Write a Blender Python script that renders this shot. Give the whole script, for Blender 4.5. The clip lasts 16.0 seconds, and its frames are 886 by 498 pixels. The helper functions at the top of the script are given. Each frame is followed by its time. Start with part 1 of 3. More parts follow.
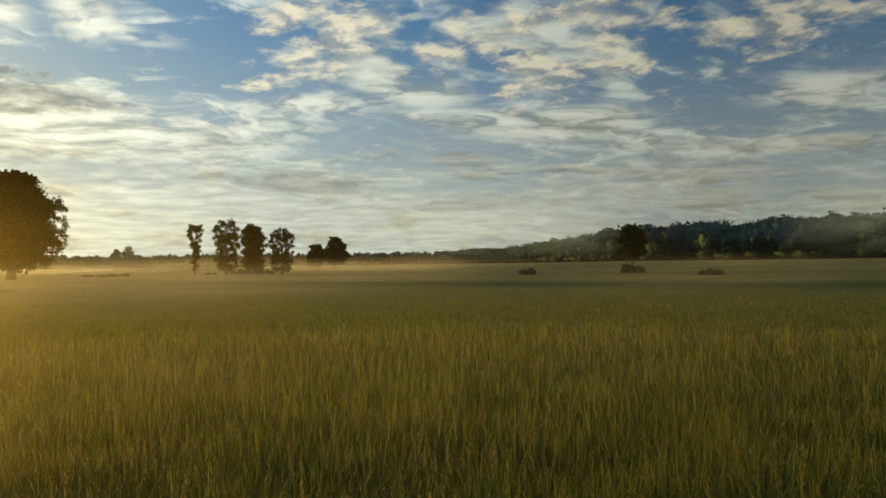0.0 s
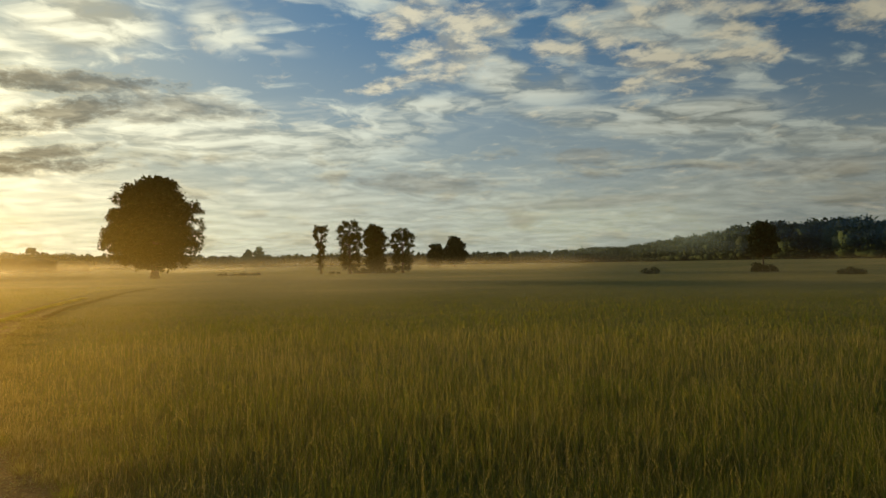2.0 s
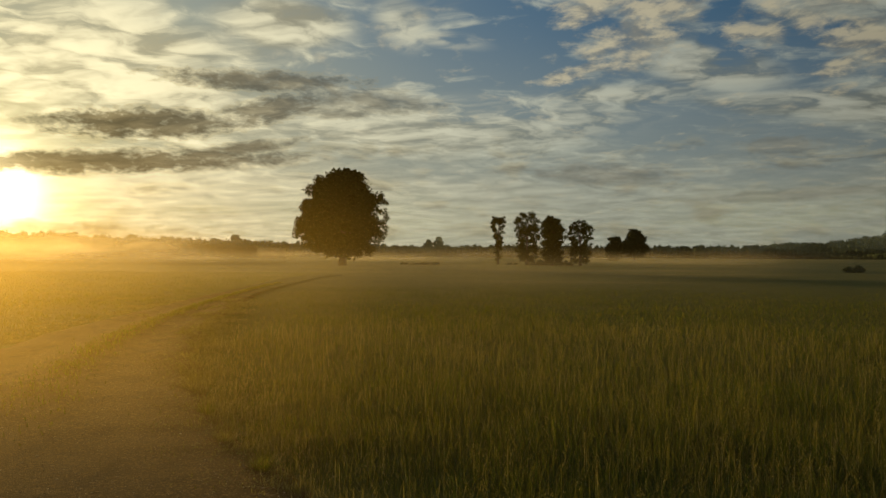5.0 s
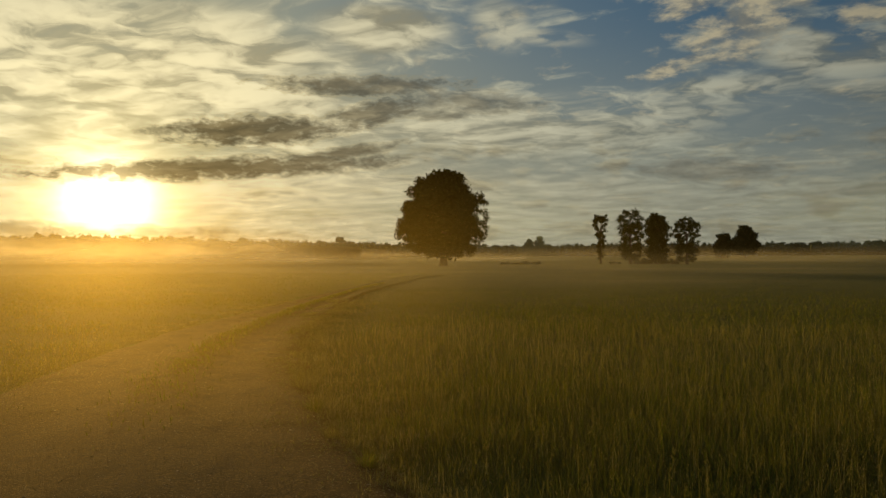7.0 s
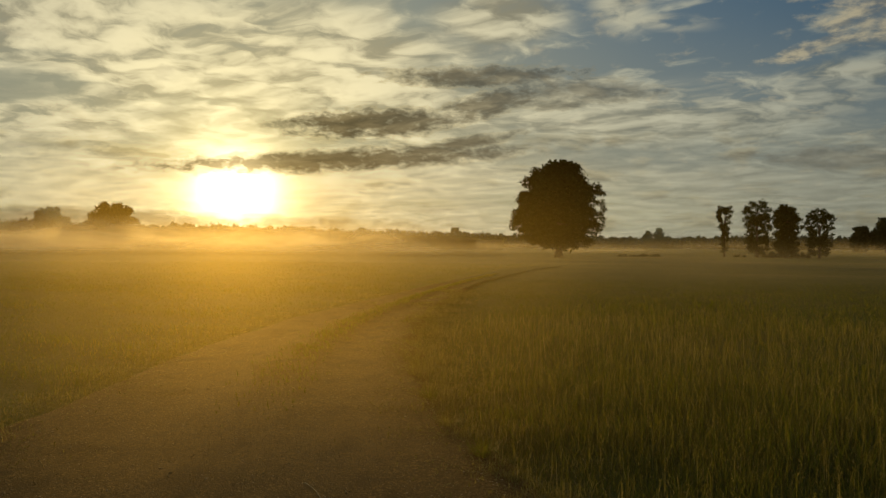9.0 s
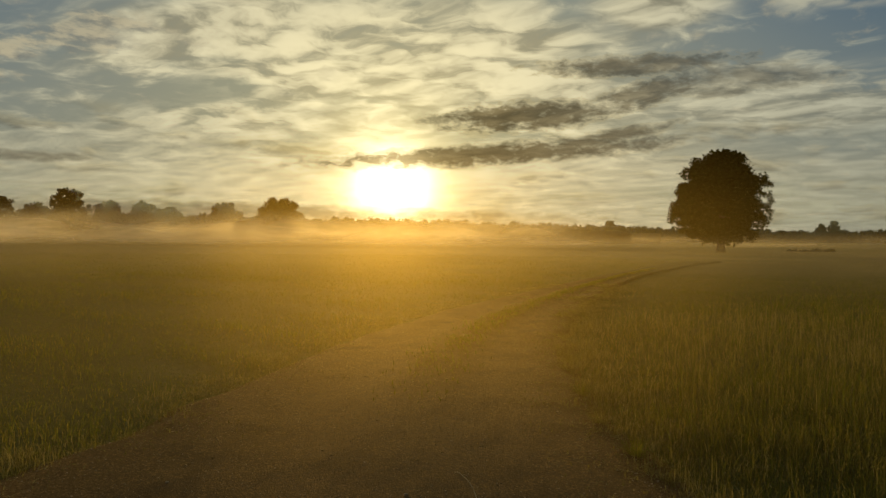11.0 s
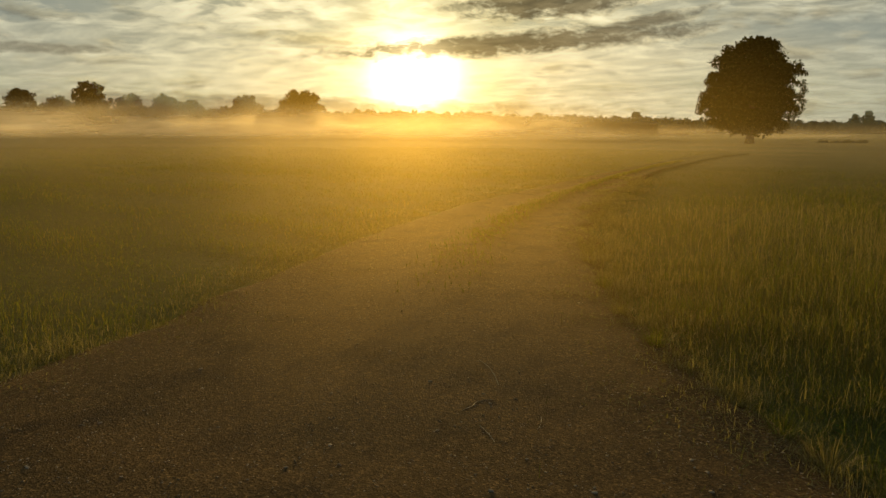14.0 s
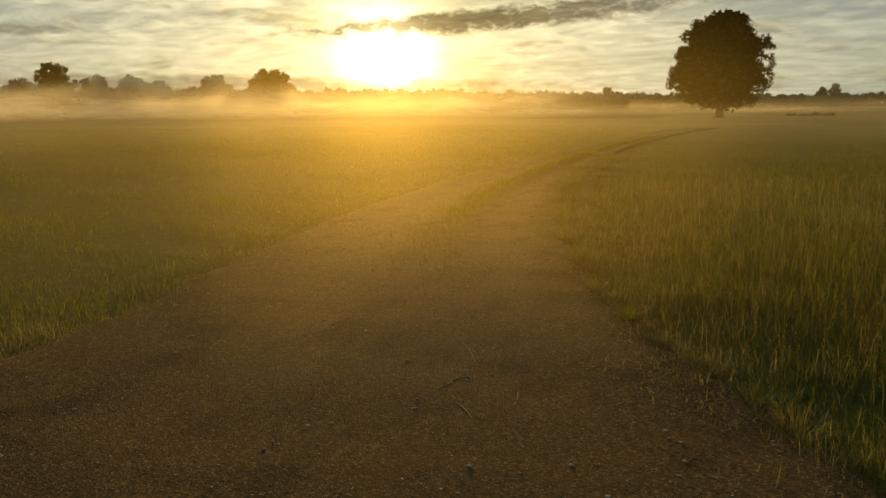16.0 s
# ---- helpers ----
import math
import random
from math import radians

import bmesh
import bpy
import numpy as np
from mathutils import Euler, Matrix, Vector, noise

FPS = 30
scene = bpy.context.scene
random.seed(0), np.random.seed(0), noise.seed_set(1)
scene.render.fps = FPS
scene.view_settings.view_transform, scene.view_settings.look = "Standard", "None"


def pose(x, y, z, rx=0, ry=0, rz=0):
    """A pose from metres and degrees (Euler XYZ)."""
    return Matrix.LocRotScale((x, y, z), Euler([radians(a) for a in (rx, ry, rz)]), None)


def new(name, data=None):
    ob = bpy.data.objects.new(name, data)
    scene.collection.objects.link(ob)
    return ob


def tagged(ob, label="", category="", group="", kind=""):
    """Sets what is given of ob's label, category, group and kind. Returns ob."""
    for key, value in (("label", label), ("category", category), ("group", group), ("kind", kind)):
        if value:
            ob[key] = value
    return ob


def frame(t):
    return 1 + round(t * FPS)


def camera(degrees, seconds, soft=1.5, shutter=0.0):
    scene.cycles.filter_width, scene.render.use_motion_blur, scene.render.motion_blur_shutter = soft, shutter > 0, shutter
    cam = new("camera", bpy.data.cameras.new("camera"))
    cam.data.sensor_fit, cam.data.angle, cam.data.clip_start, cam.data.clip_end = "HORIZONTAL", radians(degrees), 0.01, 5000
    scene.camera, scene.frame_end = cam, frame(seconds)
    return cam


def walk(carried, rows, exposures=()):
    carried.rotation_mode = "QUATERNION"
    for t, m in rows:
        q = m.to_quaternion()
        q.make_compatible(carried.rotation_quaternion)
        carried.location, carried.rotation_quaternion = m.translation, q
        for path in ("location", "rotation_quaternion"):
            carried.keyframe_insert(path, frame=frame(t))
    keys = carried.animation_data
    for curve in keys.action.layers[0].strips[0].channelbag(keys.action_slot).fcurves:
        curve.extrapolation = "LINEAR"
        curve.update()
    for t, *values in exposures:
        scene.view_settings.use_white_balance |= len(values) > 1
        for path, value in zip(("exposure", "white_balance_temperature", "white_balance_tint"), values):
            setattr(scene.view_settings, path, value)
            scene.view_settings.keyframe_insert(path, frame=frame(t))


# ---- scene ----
FOV = 58.80
EYE = 1.6

# seconds, heading, tilt and lean in degrees: the camera turns on the spot
PATH = [
    (0.0, -28.79, 1.09, -0.74),
    (0.5, -27.40, 1.11, -0.87),
    (1.0, -24.58, 1.19, -0.99),
    (1.5, -22.78, 1.18, -1.03),
    (2.0, -20.15, 1.14, -0.82),
    (2.5, -19.56, 0.91, -0.65),
    (3.0, -15.96, 0.94, -0.57),
    (3.5, -14.49, 0.97, -0.43),
    (4.0, -12.33, 0.77, -0.09),
    (4.2, -10.87, 0.62, 0.06),
    (6.5, -2.88, 0.67, 0.07),
    (7.0, 0.03, 0.57, -0.22),
    (7.5, 1.17, 0.53, -0.40),
    (8.0, 3.82, 0.46, -0.16),
    (8.5, 7.47, 0.05, 0.25),
    (9.0, 8.38, -0.11, 0.34),
    (9.5, 12.24, -0.14, 0.19),
    (10.0, 15.18, -0.27, 0.25),
    (10.2, 16.20, -0.27, 0.18),
    (12.3, 21.87, -1.57, 1.07),
    (12.5, 21.77, -1.77, 0.73),
    (13.0, 21.89, -1.93, 0.48),
    (13.5, 21.82, -3.23, 0.51),
    (14.0, 21.08, -8.44, 0.25),
    (14.5, 19.43, -9.24, 0.13),
    (15.0, 19.33, -10.05, -0.18),
    (15.5, 19.26, -10.14, -0.29),
    (16.0, 19.19, -10.02, -0.50),
]

cam = camera(FOV, 16.0, soft=1.45)
walk(cam, [(t, pose(0, 0, EYE, 90 + tilt, 0, turn) @ pose(0, 0, 0, 0, 0, lean)) for t, turn, tilt, lean in PATH],
     exposures=[(t, stops, kelvin, 3) for t, stops, kelvin in ((0, 0.5, 6850), (1.5, 0.3, 6850), (3.5, -0.1, 6900), (6.5, -0.65, 7750), (9.5, -0.72, 7650), (12.8, -0.8, 7450),
                                                              (13.5, -0.7, 7450), (14.3, -0.25, 7450), (16, -0.2, 7450))])

# ---- light ----
SUN_AZ, SUN_EL = 23.2, 3.5      # degrees to the left of +y, and up
sun_way = Vector((-math.sin(radians(SUN_AZ)) * math.cos(radians(SUN_EL)),
                  math.cos(radians(SUN_AZ)) * math.cos(radians(SUN_EL)), math.sin(radians(SUN_EL))))
lamp = bpy.data.lights.new("sun", "SUN")
lamp.energy, lamp.angle, lamp.color = 5.5, radians(7.0), (1.0, 0.62, 0.20)
sun_ob = new("sun", lamp)
sun_ob.rotation_euler = sun_way.to_track_quat("Z", "Y").to_euler()


class Nodes:
    """Short ways to wire a node tree."""

    def __init__(self, tree):
        self.tree = tree
        tree.nodes.clear()

    def node(self, kind, **sets):
        n = self.tree.nodes.new(kind)
        for key, value in sets.items():
            if key == "operation":
                n.operation = value
            elif key == "blend_type":
                n.blend_type = value
            elif key == "data_type":
                n.data_type = value
        return n

    def put(self, socket, value):
        if isinstance(value, bpy.types.NodeSocket):
            self.tree.links.new(value, socket)
        elif value is not None:
            if socket.type == "RGBA" and len(value) == 3:
                value = (*value, 1)
            socket.default_value = value

    def math(self, op, a, b=None, c=None, clamp=False):
        n = self.node("ShaderNodeMath", operation=op)
        n.use_clamp = clamp
        for s, v in zip(n.inputs, (a, b, c)):
            self.put(s, v)
        return n.outputs[0]

    def vec(self, op, a, b=None):
        n = self.node("ShaderNodeVectorMath", operation=op)
        self.put(n.inputs[0], a)
        if b is not None:
            self.put(n.inputs[1], b)
        return n.outputs["Value"] if op in ("DOT_PRODUCT", "LENGTH") else n.outputs[0]

    def mix(self, fac, a, b, blend="MIX"):
        n = self.node("ShaderNodeMix", data_type="RGBA", blend_type=blend)
        self.put(n.inputs[0], fac)
        self.put(n.inputs[6], a)
        self.put(n.inputs[7], b)
        return n.outputs[2]

    def noise(self, vector, scale, detail=4.0, rough=0.55, distort=0.0):
        n = self.node("ShaderNodeTexNoise")
        if vector is not None:
            self.put(n.inputs["Vector"], vector)
        n.inputs["Scale"].default_value = scale
        n.inputs["Detail"].default_value = detail
        n.inputs["Roughness"].default_value = rough
        n.inputs["Distortion"].default_value = distort
        return n.outputs["Fac"]

    def ramp(self, value, a, b, lo=0.0, hi=1.0):
        n = self.node("ShaderNodeMapRange")
        n.interpolation_type = "SMOOTHSTEP"
        for s, v in zip(n.inputs, (value, a, b, lo, hi)):
            self.put(s, v)
        return n.outputs[0]

    def xyz(self, x, y, z):
        n = self.node("ShaderNodeCombineXYZ")
        for s, v in zip(n.inputs, (x, y, z)):
            self.put(s, v)
        return n.outputs[0]

    def split(self, v):
        n = self.node("ShaderNodeSeparateXYZ")
        self.put(n.inputs[0], v)
        return n.outputs

    def bump(self, height, strength, distance=0.02):
        n = self.node("ShaderNodeBump")
        n.inputs["Strength"].default_value = strength
        n.inputs["Distance"].default_value = distance
        self.put(n.inputs["Height"], height)
        return n.outputs[0]


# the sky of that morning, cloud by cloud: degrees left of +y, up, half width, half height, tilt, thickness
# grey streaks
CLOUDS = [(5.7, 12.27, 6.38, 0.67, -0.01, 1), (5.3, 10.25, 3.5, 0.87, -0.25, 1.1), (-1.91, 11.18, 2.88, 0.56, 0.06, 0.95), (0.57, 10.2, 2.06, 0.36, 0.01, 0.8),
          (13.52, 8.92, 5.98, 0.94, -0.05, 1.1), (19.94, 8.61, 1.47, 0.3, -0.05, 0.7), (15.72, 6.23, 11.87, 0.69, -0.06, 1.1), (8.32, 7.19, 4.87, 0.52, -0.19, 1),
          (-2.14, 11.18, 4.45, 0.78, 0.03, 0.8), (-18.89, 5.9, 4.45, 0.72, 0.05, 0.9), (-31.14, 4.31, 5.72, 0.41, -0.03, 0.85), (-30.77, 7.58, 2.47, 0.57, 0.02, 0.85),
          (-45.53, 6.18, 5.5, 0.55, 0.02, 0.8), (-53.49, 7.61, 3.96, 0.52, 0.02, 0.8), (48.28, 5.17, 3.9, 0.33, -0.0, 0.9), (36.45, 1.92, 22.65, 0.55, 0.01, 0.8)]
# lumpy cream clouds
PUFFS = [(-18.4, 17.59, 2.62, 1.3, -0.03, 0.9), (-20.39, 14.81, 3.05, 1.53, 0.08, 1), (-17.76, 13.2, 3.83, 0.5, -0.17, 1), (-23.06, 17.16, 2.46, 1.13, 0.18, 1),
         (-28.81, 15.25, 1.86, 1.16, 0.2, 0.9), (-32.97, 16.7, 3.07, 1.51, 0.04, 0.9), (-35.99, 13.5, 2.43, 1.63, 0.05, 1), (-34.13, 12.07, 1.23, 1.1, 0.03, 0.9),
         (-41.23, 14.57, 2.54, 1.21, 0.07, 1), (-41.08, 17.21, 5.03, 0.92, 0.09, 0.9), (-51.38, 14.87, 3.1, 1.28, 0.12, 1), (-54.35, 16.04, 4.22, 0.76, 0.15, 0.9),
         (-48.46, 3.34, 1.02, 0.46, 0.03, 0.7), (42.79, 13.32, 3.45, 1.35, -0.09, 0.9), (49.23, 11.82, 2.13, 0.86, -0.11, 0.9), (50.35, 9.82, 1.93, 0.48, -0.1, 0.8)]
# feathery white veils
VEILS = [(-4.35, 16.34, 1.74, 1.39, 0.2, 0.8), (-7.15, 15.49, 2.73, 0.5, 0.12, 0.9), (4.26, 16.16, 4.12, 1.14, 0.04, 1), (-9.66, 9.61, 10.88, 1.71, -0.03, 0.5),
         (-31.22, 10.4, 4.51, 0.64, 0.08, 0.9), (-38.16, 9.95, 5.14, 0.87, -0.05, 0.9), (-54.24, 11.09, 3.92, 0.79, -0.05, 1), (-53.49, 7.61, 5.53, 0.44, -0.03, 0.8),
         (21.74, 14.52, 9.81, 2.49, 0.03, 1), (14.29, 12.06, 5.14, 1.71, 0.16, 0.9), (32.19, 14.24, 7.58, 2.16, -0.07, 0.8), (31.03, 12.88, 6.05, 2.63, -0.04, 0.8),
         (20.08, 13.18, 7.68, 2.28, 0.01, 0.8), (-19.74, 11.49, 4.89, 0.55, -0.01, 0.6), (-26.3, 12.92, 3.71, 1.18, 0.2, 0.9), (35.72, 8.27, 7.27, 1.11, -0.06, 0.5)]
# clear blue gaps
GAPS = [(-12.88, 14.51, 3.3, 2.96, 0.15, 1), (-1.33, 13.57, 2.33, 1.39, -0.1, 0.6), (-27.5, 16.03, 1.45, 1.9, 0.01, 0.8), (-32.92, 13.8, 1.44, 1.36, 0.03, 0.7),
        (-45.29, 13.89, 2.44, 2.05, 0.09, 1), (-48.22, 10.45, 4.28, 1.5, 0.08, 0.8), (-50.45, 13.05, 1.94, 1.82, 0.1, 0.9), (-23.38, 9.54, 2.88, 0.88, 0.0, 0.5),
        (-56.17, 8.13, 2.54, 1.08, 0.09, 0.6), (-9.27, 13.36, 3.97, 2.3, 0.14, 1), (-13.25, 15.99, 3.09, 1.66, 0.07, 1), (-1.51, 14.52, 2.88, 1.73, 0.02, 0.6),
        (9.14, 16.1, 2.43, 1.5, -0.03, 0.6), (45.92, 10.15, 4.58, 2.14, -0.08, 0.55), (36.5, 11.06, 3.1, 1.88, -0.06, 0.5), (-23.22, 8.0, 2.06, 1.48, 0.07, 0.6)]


def build_sky():
    world = bpy.data.worlds.new("world")
    scene.world = world
    world.use_nodes = True
    n = Nodes(world.node_tree)
    tex = n.node("ShaderNodeTexSky")
    tex.sky_type, tex.sun_disc = "NISHITA", False
    tex.sun_elevation, tex.sun_rotation = radians(SUN_EL), radians(-SUN_AZ)
    tex.air_density, tex.dust_density, tex.ozone_density = 1.0, 0.6, 2.0
    way = n.vec("NORMALIZE", n.node("ShaderNodeTexCoord").outputs["Generated"])
    x, y, z = n.split(way)
    az = n.math("MULTIPLY", n.math("ARCTAN2", n.math("MULTIPLY", x, -1), y), 57.2958)
    el = n.math("MULTIPLY", n.math("ARCSINE", z), 57.2958)
    near = n.math("MAXIMUM", n.vec("DOT_PRODUCT", way, tuple(sun_way)), 0.0)
    glow_wide = n.math("POWER", near, 12.0)
    glow = n.math("POWER", near, 70.0)
    glow_core = n.math("POWER", near, 1150.0)
    glow_mid = n.math("POWER", near, 260.0)
    glow_far = n.ramp(n.vec("DOT_PRODUCT", way, tuple(sun_way)), 0.25, 1.0)
    # a flat cloud deck, seen in perspective
    up = n.math("ADD", n.math("MAXIMUM", z, 0.0), 0.13)
    deck = n.xyz(n.math("DIVIDE", x, up), n.math("DIVIDE", y, up), 0.0)
    bend = n.noise(deck, 1.1, 4.0, 0.6)
    warped = n.vec("ADD", deck, n.xyz(n.math("MULTIPLY", bend, 0.9), n.math("MULTIPLY", bend, -0.5), 3.0))
    veil = n.noise(n.vec("MULTIPLY", warped, (0.8, 1.2, 1.0)), 1.25, 9.0, 0.54, 0.1)
    strands = n.noise(n.vec("MULTIPLY", warped, (1.0, 1.15, 1.0)), 5.0, 8.0, 0.55, 0.12)

    ropes = n.math("MULTIPLY", n.math("SUBTRACT", strands, 0.5), n.ramp(el, 4.0, 12.0, 0.3, 1.0))

    def heaps(shift):
        return n.noise(n.vec("ADD", n.vec("MULTIPLY", deck, (1.0, 0.8, 1.0)), (5.3, 1.7 + shift, 8.0)), 7.5, 10.0, 0.58, 0.2)

    puffs = heaps(0.0)
    shade = n.ramp(n.math("SUBTRACT", puffs, heaps(-0.045)), -0.10, 0.10)
    def cloudlets(lift):
        return n.noise(n.xyz(n.math("MULTIPLY", az, 0.22), n.math("MULTIPLY", n.math("ADD", el, lift), 0.85), 4.0), 1.0, 11.0, 0.60, 0.25)

    low = cloudlets(0.0)
    # single clouds and gaps with torn edges
    fray = n.noise(n.xyz(n.math("MULTIPLY", az, 0.75), n.math("MULTIPLY", el, 1.6), 1.0), 1.0, 10.0, 0.66, 0.2)
    torn = n.math("MULTIPLY", n.math("SUBTRACT", fray, 0.5), 4.4)
    feathers = n.math("MULTIPLY", n.math("SUBTRACT", strands, 0.5), 6.0)

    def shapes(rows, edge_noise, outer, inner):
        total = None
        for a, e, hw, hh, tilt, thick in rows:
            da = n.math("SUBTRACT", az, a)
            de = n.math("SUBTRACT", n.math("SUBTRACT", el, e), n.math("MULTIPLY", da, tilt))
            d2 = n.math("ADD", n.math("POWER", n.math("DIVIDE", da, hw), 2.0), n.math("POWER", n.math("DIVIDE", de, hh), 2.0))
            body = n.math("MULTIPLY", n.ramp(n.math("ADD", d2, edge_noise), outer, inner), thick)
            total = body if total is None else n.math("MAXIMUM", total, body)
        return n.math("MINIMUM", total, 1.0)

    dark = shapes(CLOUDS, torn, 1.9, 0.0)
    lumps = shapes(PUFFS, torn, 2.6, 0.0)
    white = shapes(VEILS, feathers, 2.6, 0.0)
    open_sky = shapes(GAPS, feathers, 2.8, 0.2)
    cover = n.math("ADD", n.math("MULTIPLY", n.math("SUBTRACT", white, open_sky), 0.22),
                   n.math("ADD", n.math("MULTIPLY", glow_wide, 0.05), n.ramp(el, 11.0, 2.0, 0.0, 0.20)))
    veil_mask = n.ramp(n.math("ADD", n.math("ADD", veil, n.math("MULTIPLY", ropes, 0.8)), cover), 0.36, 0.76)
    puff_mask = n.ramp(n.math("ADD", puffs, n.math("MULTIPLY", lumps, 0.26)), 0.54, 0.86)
    low_zone = n.ramp(el, 10.0, 6.5)
    low_mask = n.math("MULTIPLY", n.ramp(low, 0.54, 0.68), low_zone)
    low_light = n.math("MULTIPLY", n.ramp(cloudlets(-0.25), 0.52, 0.66), low_zone)

    warm = n.math("MINIMUM", n.math("MULTIPLY", glow_wide, 1.2), 1.0)
    base = n.mix(1.0, tex.outputs[0], (SKY, SKY, SKY), "MULTIPLY")
    blue = n.mix(n.math("MINIMUM", n.math("MULTIPLY", glow_wide, 1.5), 1.0), n.mix(0.65, base, (0.05, 0.17, 0.38)), (0.42, 0.46, 0.42))
    clear = n.mix(n.ramp(el, 19.0, 0.5, 0.0, 0.88), blue, n.mix(warm, (0.38, 0.42, 0.40), (0.50, 0.46, 0.30)))
    tone = n.ramp(ropes, -0.15, 0.15, 0.52, 1.34)
    veil_col = n.mix(1.0, n.mix(warm, (0.48, 0.51, 0.47), (1.12, 1.01, 0.72)), n.xyz(tone, tone, tone), "MULTIPLY")
    puff_col = n.mix(shade, (0.30, 0.31, 0.31), (0.74, 0.67, 0.52))
    dark_col = n.mix(1.0, n.mix(warm, (0.22, 0.21, 0.18), (0.16, 0.11, 0.04)), n.xyz(tone, tone, tone), "MULTIPLY")
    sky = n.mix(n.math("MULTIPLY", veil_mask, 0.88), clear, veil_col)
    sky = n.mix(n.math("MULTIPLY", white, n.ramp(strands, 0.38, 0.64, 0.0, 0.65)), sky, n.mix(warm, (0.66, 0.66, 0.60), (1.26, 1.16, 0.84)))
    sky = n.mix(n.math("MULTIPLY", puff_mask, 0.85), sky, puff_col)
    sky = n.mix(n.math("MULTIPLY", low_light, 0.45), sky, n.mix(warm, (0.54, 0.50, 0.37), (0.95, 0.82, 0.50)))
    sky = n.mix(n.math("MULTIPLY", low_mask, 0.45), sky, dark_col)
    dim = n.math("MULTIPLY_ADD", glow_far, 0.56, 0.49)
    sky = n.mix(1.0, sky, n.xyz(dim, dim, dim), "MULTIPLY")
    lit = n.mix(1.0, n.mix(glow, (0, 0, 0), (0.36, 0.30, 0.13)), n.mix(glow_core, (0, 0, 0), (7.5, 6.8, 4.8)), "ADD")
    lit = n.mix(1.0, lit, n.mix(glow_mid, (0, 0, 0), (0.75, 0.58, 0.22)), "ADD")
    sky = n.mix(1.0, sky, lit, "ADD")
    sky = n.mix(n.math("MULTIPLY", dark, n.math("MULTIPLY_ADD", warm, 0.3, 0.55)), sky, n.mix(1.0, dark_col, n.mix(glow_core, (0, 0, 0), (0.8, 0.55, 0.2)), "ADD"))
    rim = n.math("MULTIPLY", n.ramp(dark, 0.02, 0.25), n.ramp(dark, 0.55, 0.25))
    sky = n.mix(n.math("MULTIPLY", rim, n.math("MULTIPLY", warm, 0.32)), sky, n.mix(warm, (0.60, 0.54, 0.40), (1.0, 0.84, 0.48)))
    back = n.node("ShaderNodeBackground")
    n.put(back.inputs["Color"], sky)
    back.inputs["Strength"].default_value = 1.0
    n.tree.links.new(back.outputs[0], n.node("ShaderNodeOutputWorld").inputs["Surface"])


SKY = 0.12
build_sky()


# ---- materials ----
def material(name, build):
    m = bpy.data.materials.new(name)
    m.use_nodes = True
    n = Nodes(m.node_tree)
    n.tree.links.new(build(n), n.node("ShaderNodeOutputMaterial").inputs["Surface"])
    return m


def principled(n, color, rough=0.8, normal=None, spec=0.3):
    b = n.node("ShaderNodeBsdfPrincipled")
    n.put(b.inputs["Base Color"], color)
    n.put(b.inputs["Roughness"], rough)
    b.inputs["Specular IOR Level"].default_value = spec
    if normal is not None:
        n.put(b.inputs["Normal"], normal)
    return b.outputs[0]


def thin(n, color, through_color, share=0.5, rough=0.6, spec=0.25):
    """A leaf or blade: light passes through it as well."""
    t = n.node("ShaderNodeBsdfTranslucent")
    n.put(t.inputs["Color"], through_color)
    m = n.node("ShaderNodeMixShader")
    m.inputs[0].default_value = share
    n.tree.links.new(principled(n, color, rough, None, spec), m.inputs[1])
    n.tree.links.new(t.outputs[0], m.inputs[2])
    return m.outputs[0]


def where(n):
    return n.node("ShaderNodeNewGeometry").outputs["Position"]


def island(n):
    return n.node("ShaderNodeNewGeometry").outputs["Random Per Island"]


def grass_material(name, green, straw, dry):
    def build(n):
        r = island(n)
        patch = n.noise(where(n), 0.45, 4.0, 0.6)
        f = n.ramp(n.math("ADD", n.math("MULTIPLY", r, 0.55), n.math("MULTIPLY", patch, 0.8)), dry, dry + 0.35)
        tone = n.math("ADD", n.math("MULTIPLY", n.math("FRACT", n.math("MULTIPLY", r, 17.0)), 0.8), 0.6)
        c = n.mix(1.0, n.mix(f, green, straw), n.xyz(tone, tone, tone), "MULTIPLY")
        return thin(n, c, n.mix(0.4, c, (0.25, 0.25, 0.03)), 0.6)
    return material(name, build)


def leaf_material(name, color, share):
    def build(n):
        tone = n.math("ADD", n.math("MULTIPLY", island(n), 0.9), 0.5)
        c = n.mix(1.0, color, n.xyz(tone, tone, tone), "MULTIPLY")
        return thin(n, c, n.mix(0.4, c, (0.10, 0.10, 0.01)), share, 0.8, 0.05)
    return material(name, build)


def bark_build(n):
    p = n.vec("MULTIPLY", where(n), (6.0, 6.0, 1.2))
    g = n.noise(p, 2.0, 6.0, 0.65)
    return principled(n, n.mix(g, (0.035, 0.026, 0.018), (0.12, 0.095, 0.07)), 0.95, n.bump(g, 0.8, 0.05))


def ground_build(n):
    p = where(n)
    fine = n.noise(p, 9.0, 5.0, 0.65)
    mid = n.noise(p, 0.7, 4.0)
    wide = n.noise(n.vec("MULTIPLY", p, (1.0, 2.2, 1.0)), 0.025, 4.0)
    c = n.mix(fine, (0.075, 0.092, 0.018), (0.17, 0.165, 0.045))
    c = n.mix(n.ramp(wide, 0.42, 0.66, 0.0, 0.8), c, n.mix(mid, (0.15, 0.14, 0.035), (0.21, 0.185, 0.06)))
    return principled(n, c, 0.95, n.bump(n.math("ADD", fine, mid), 0.7, 0.15), 0.1)


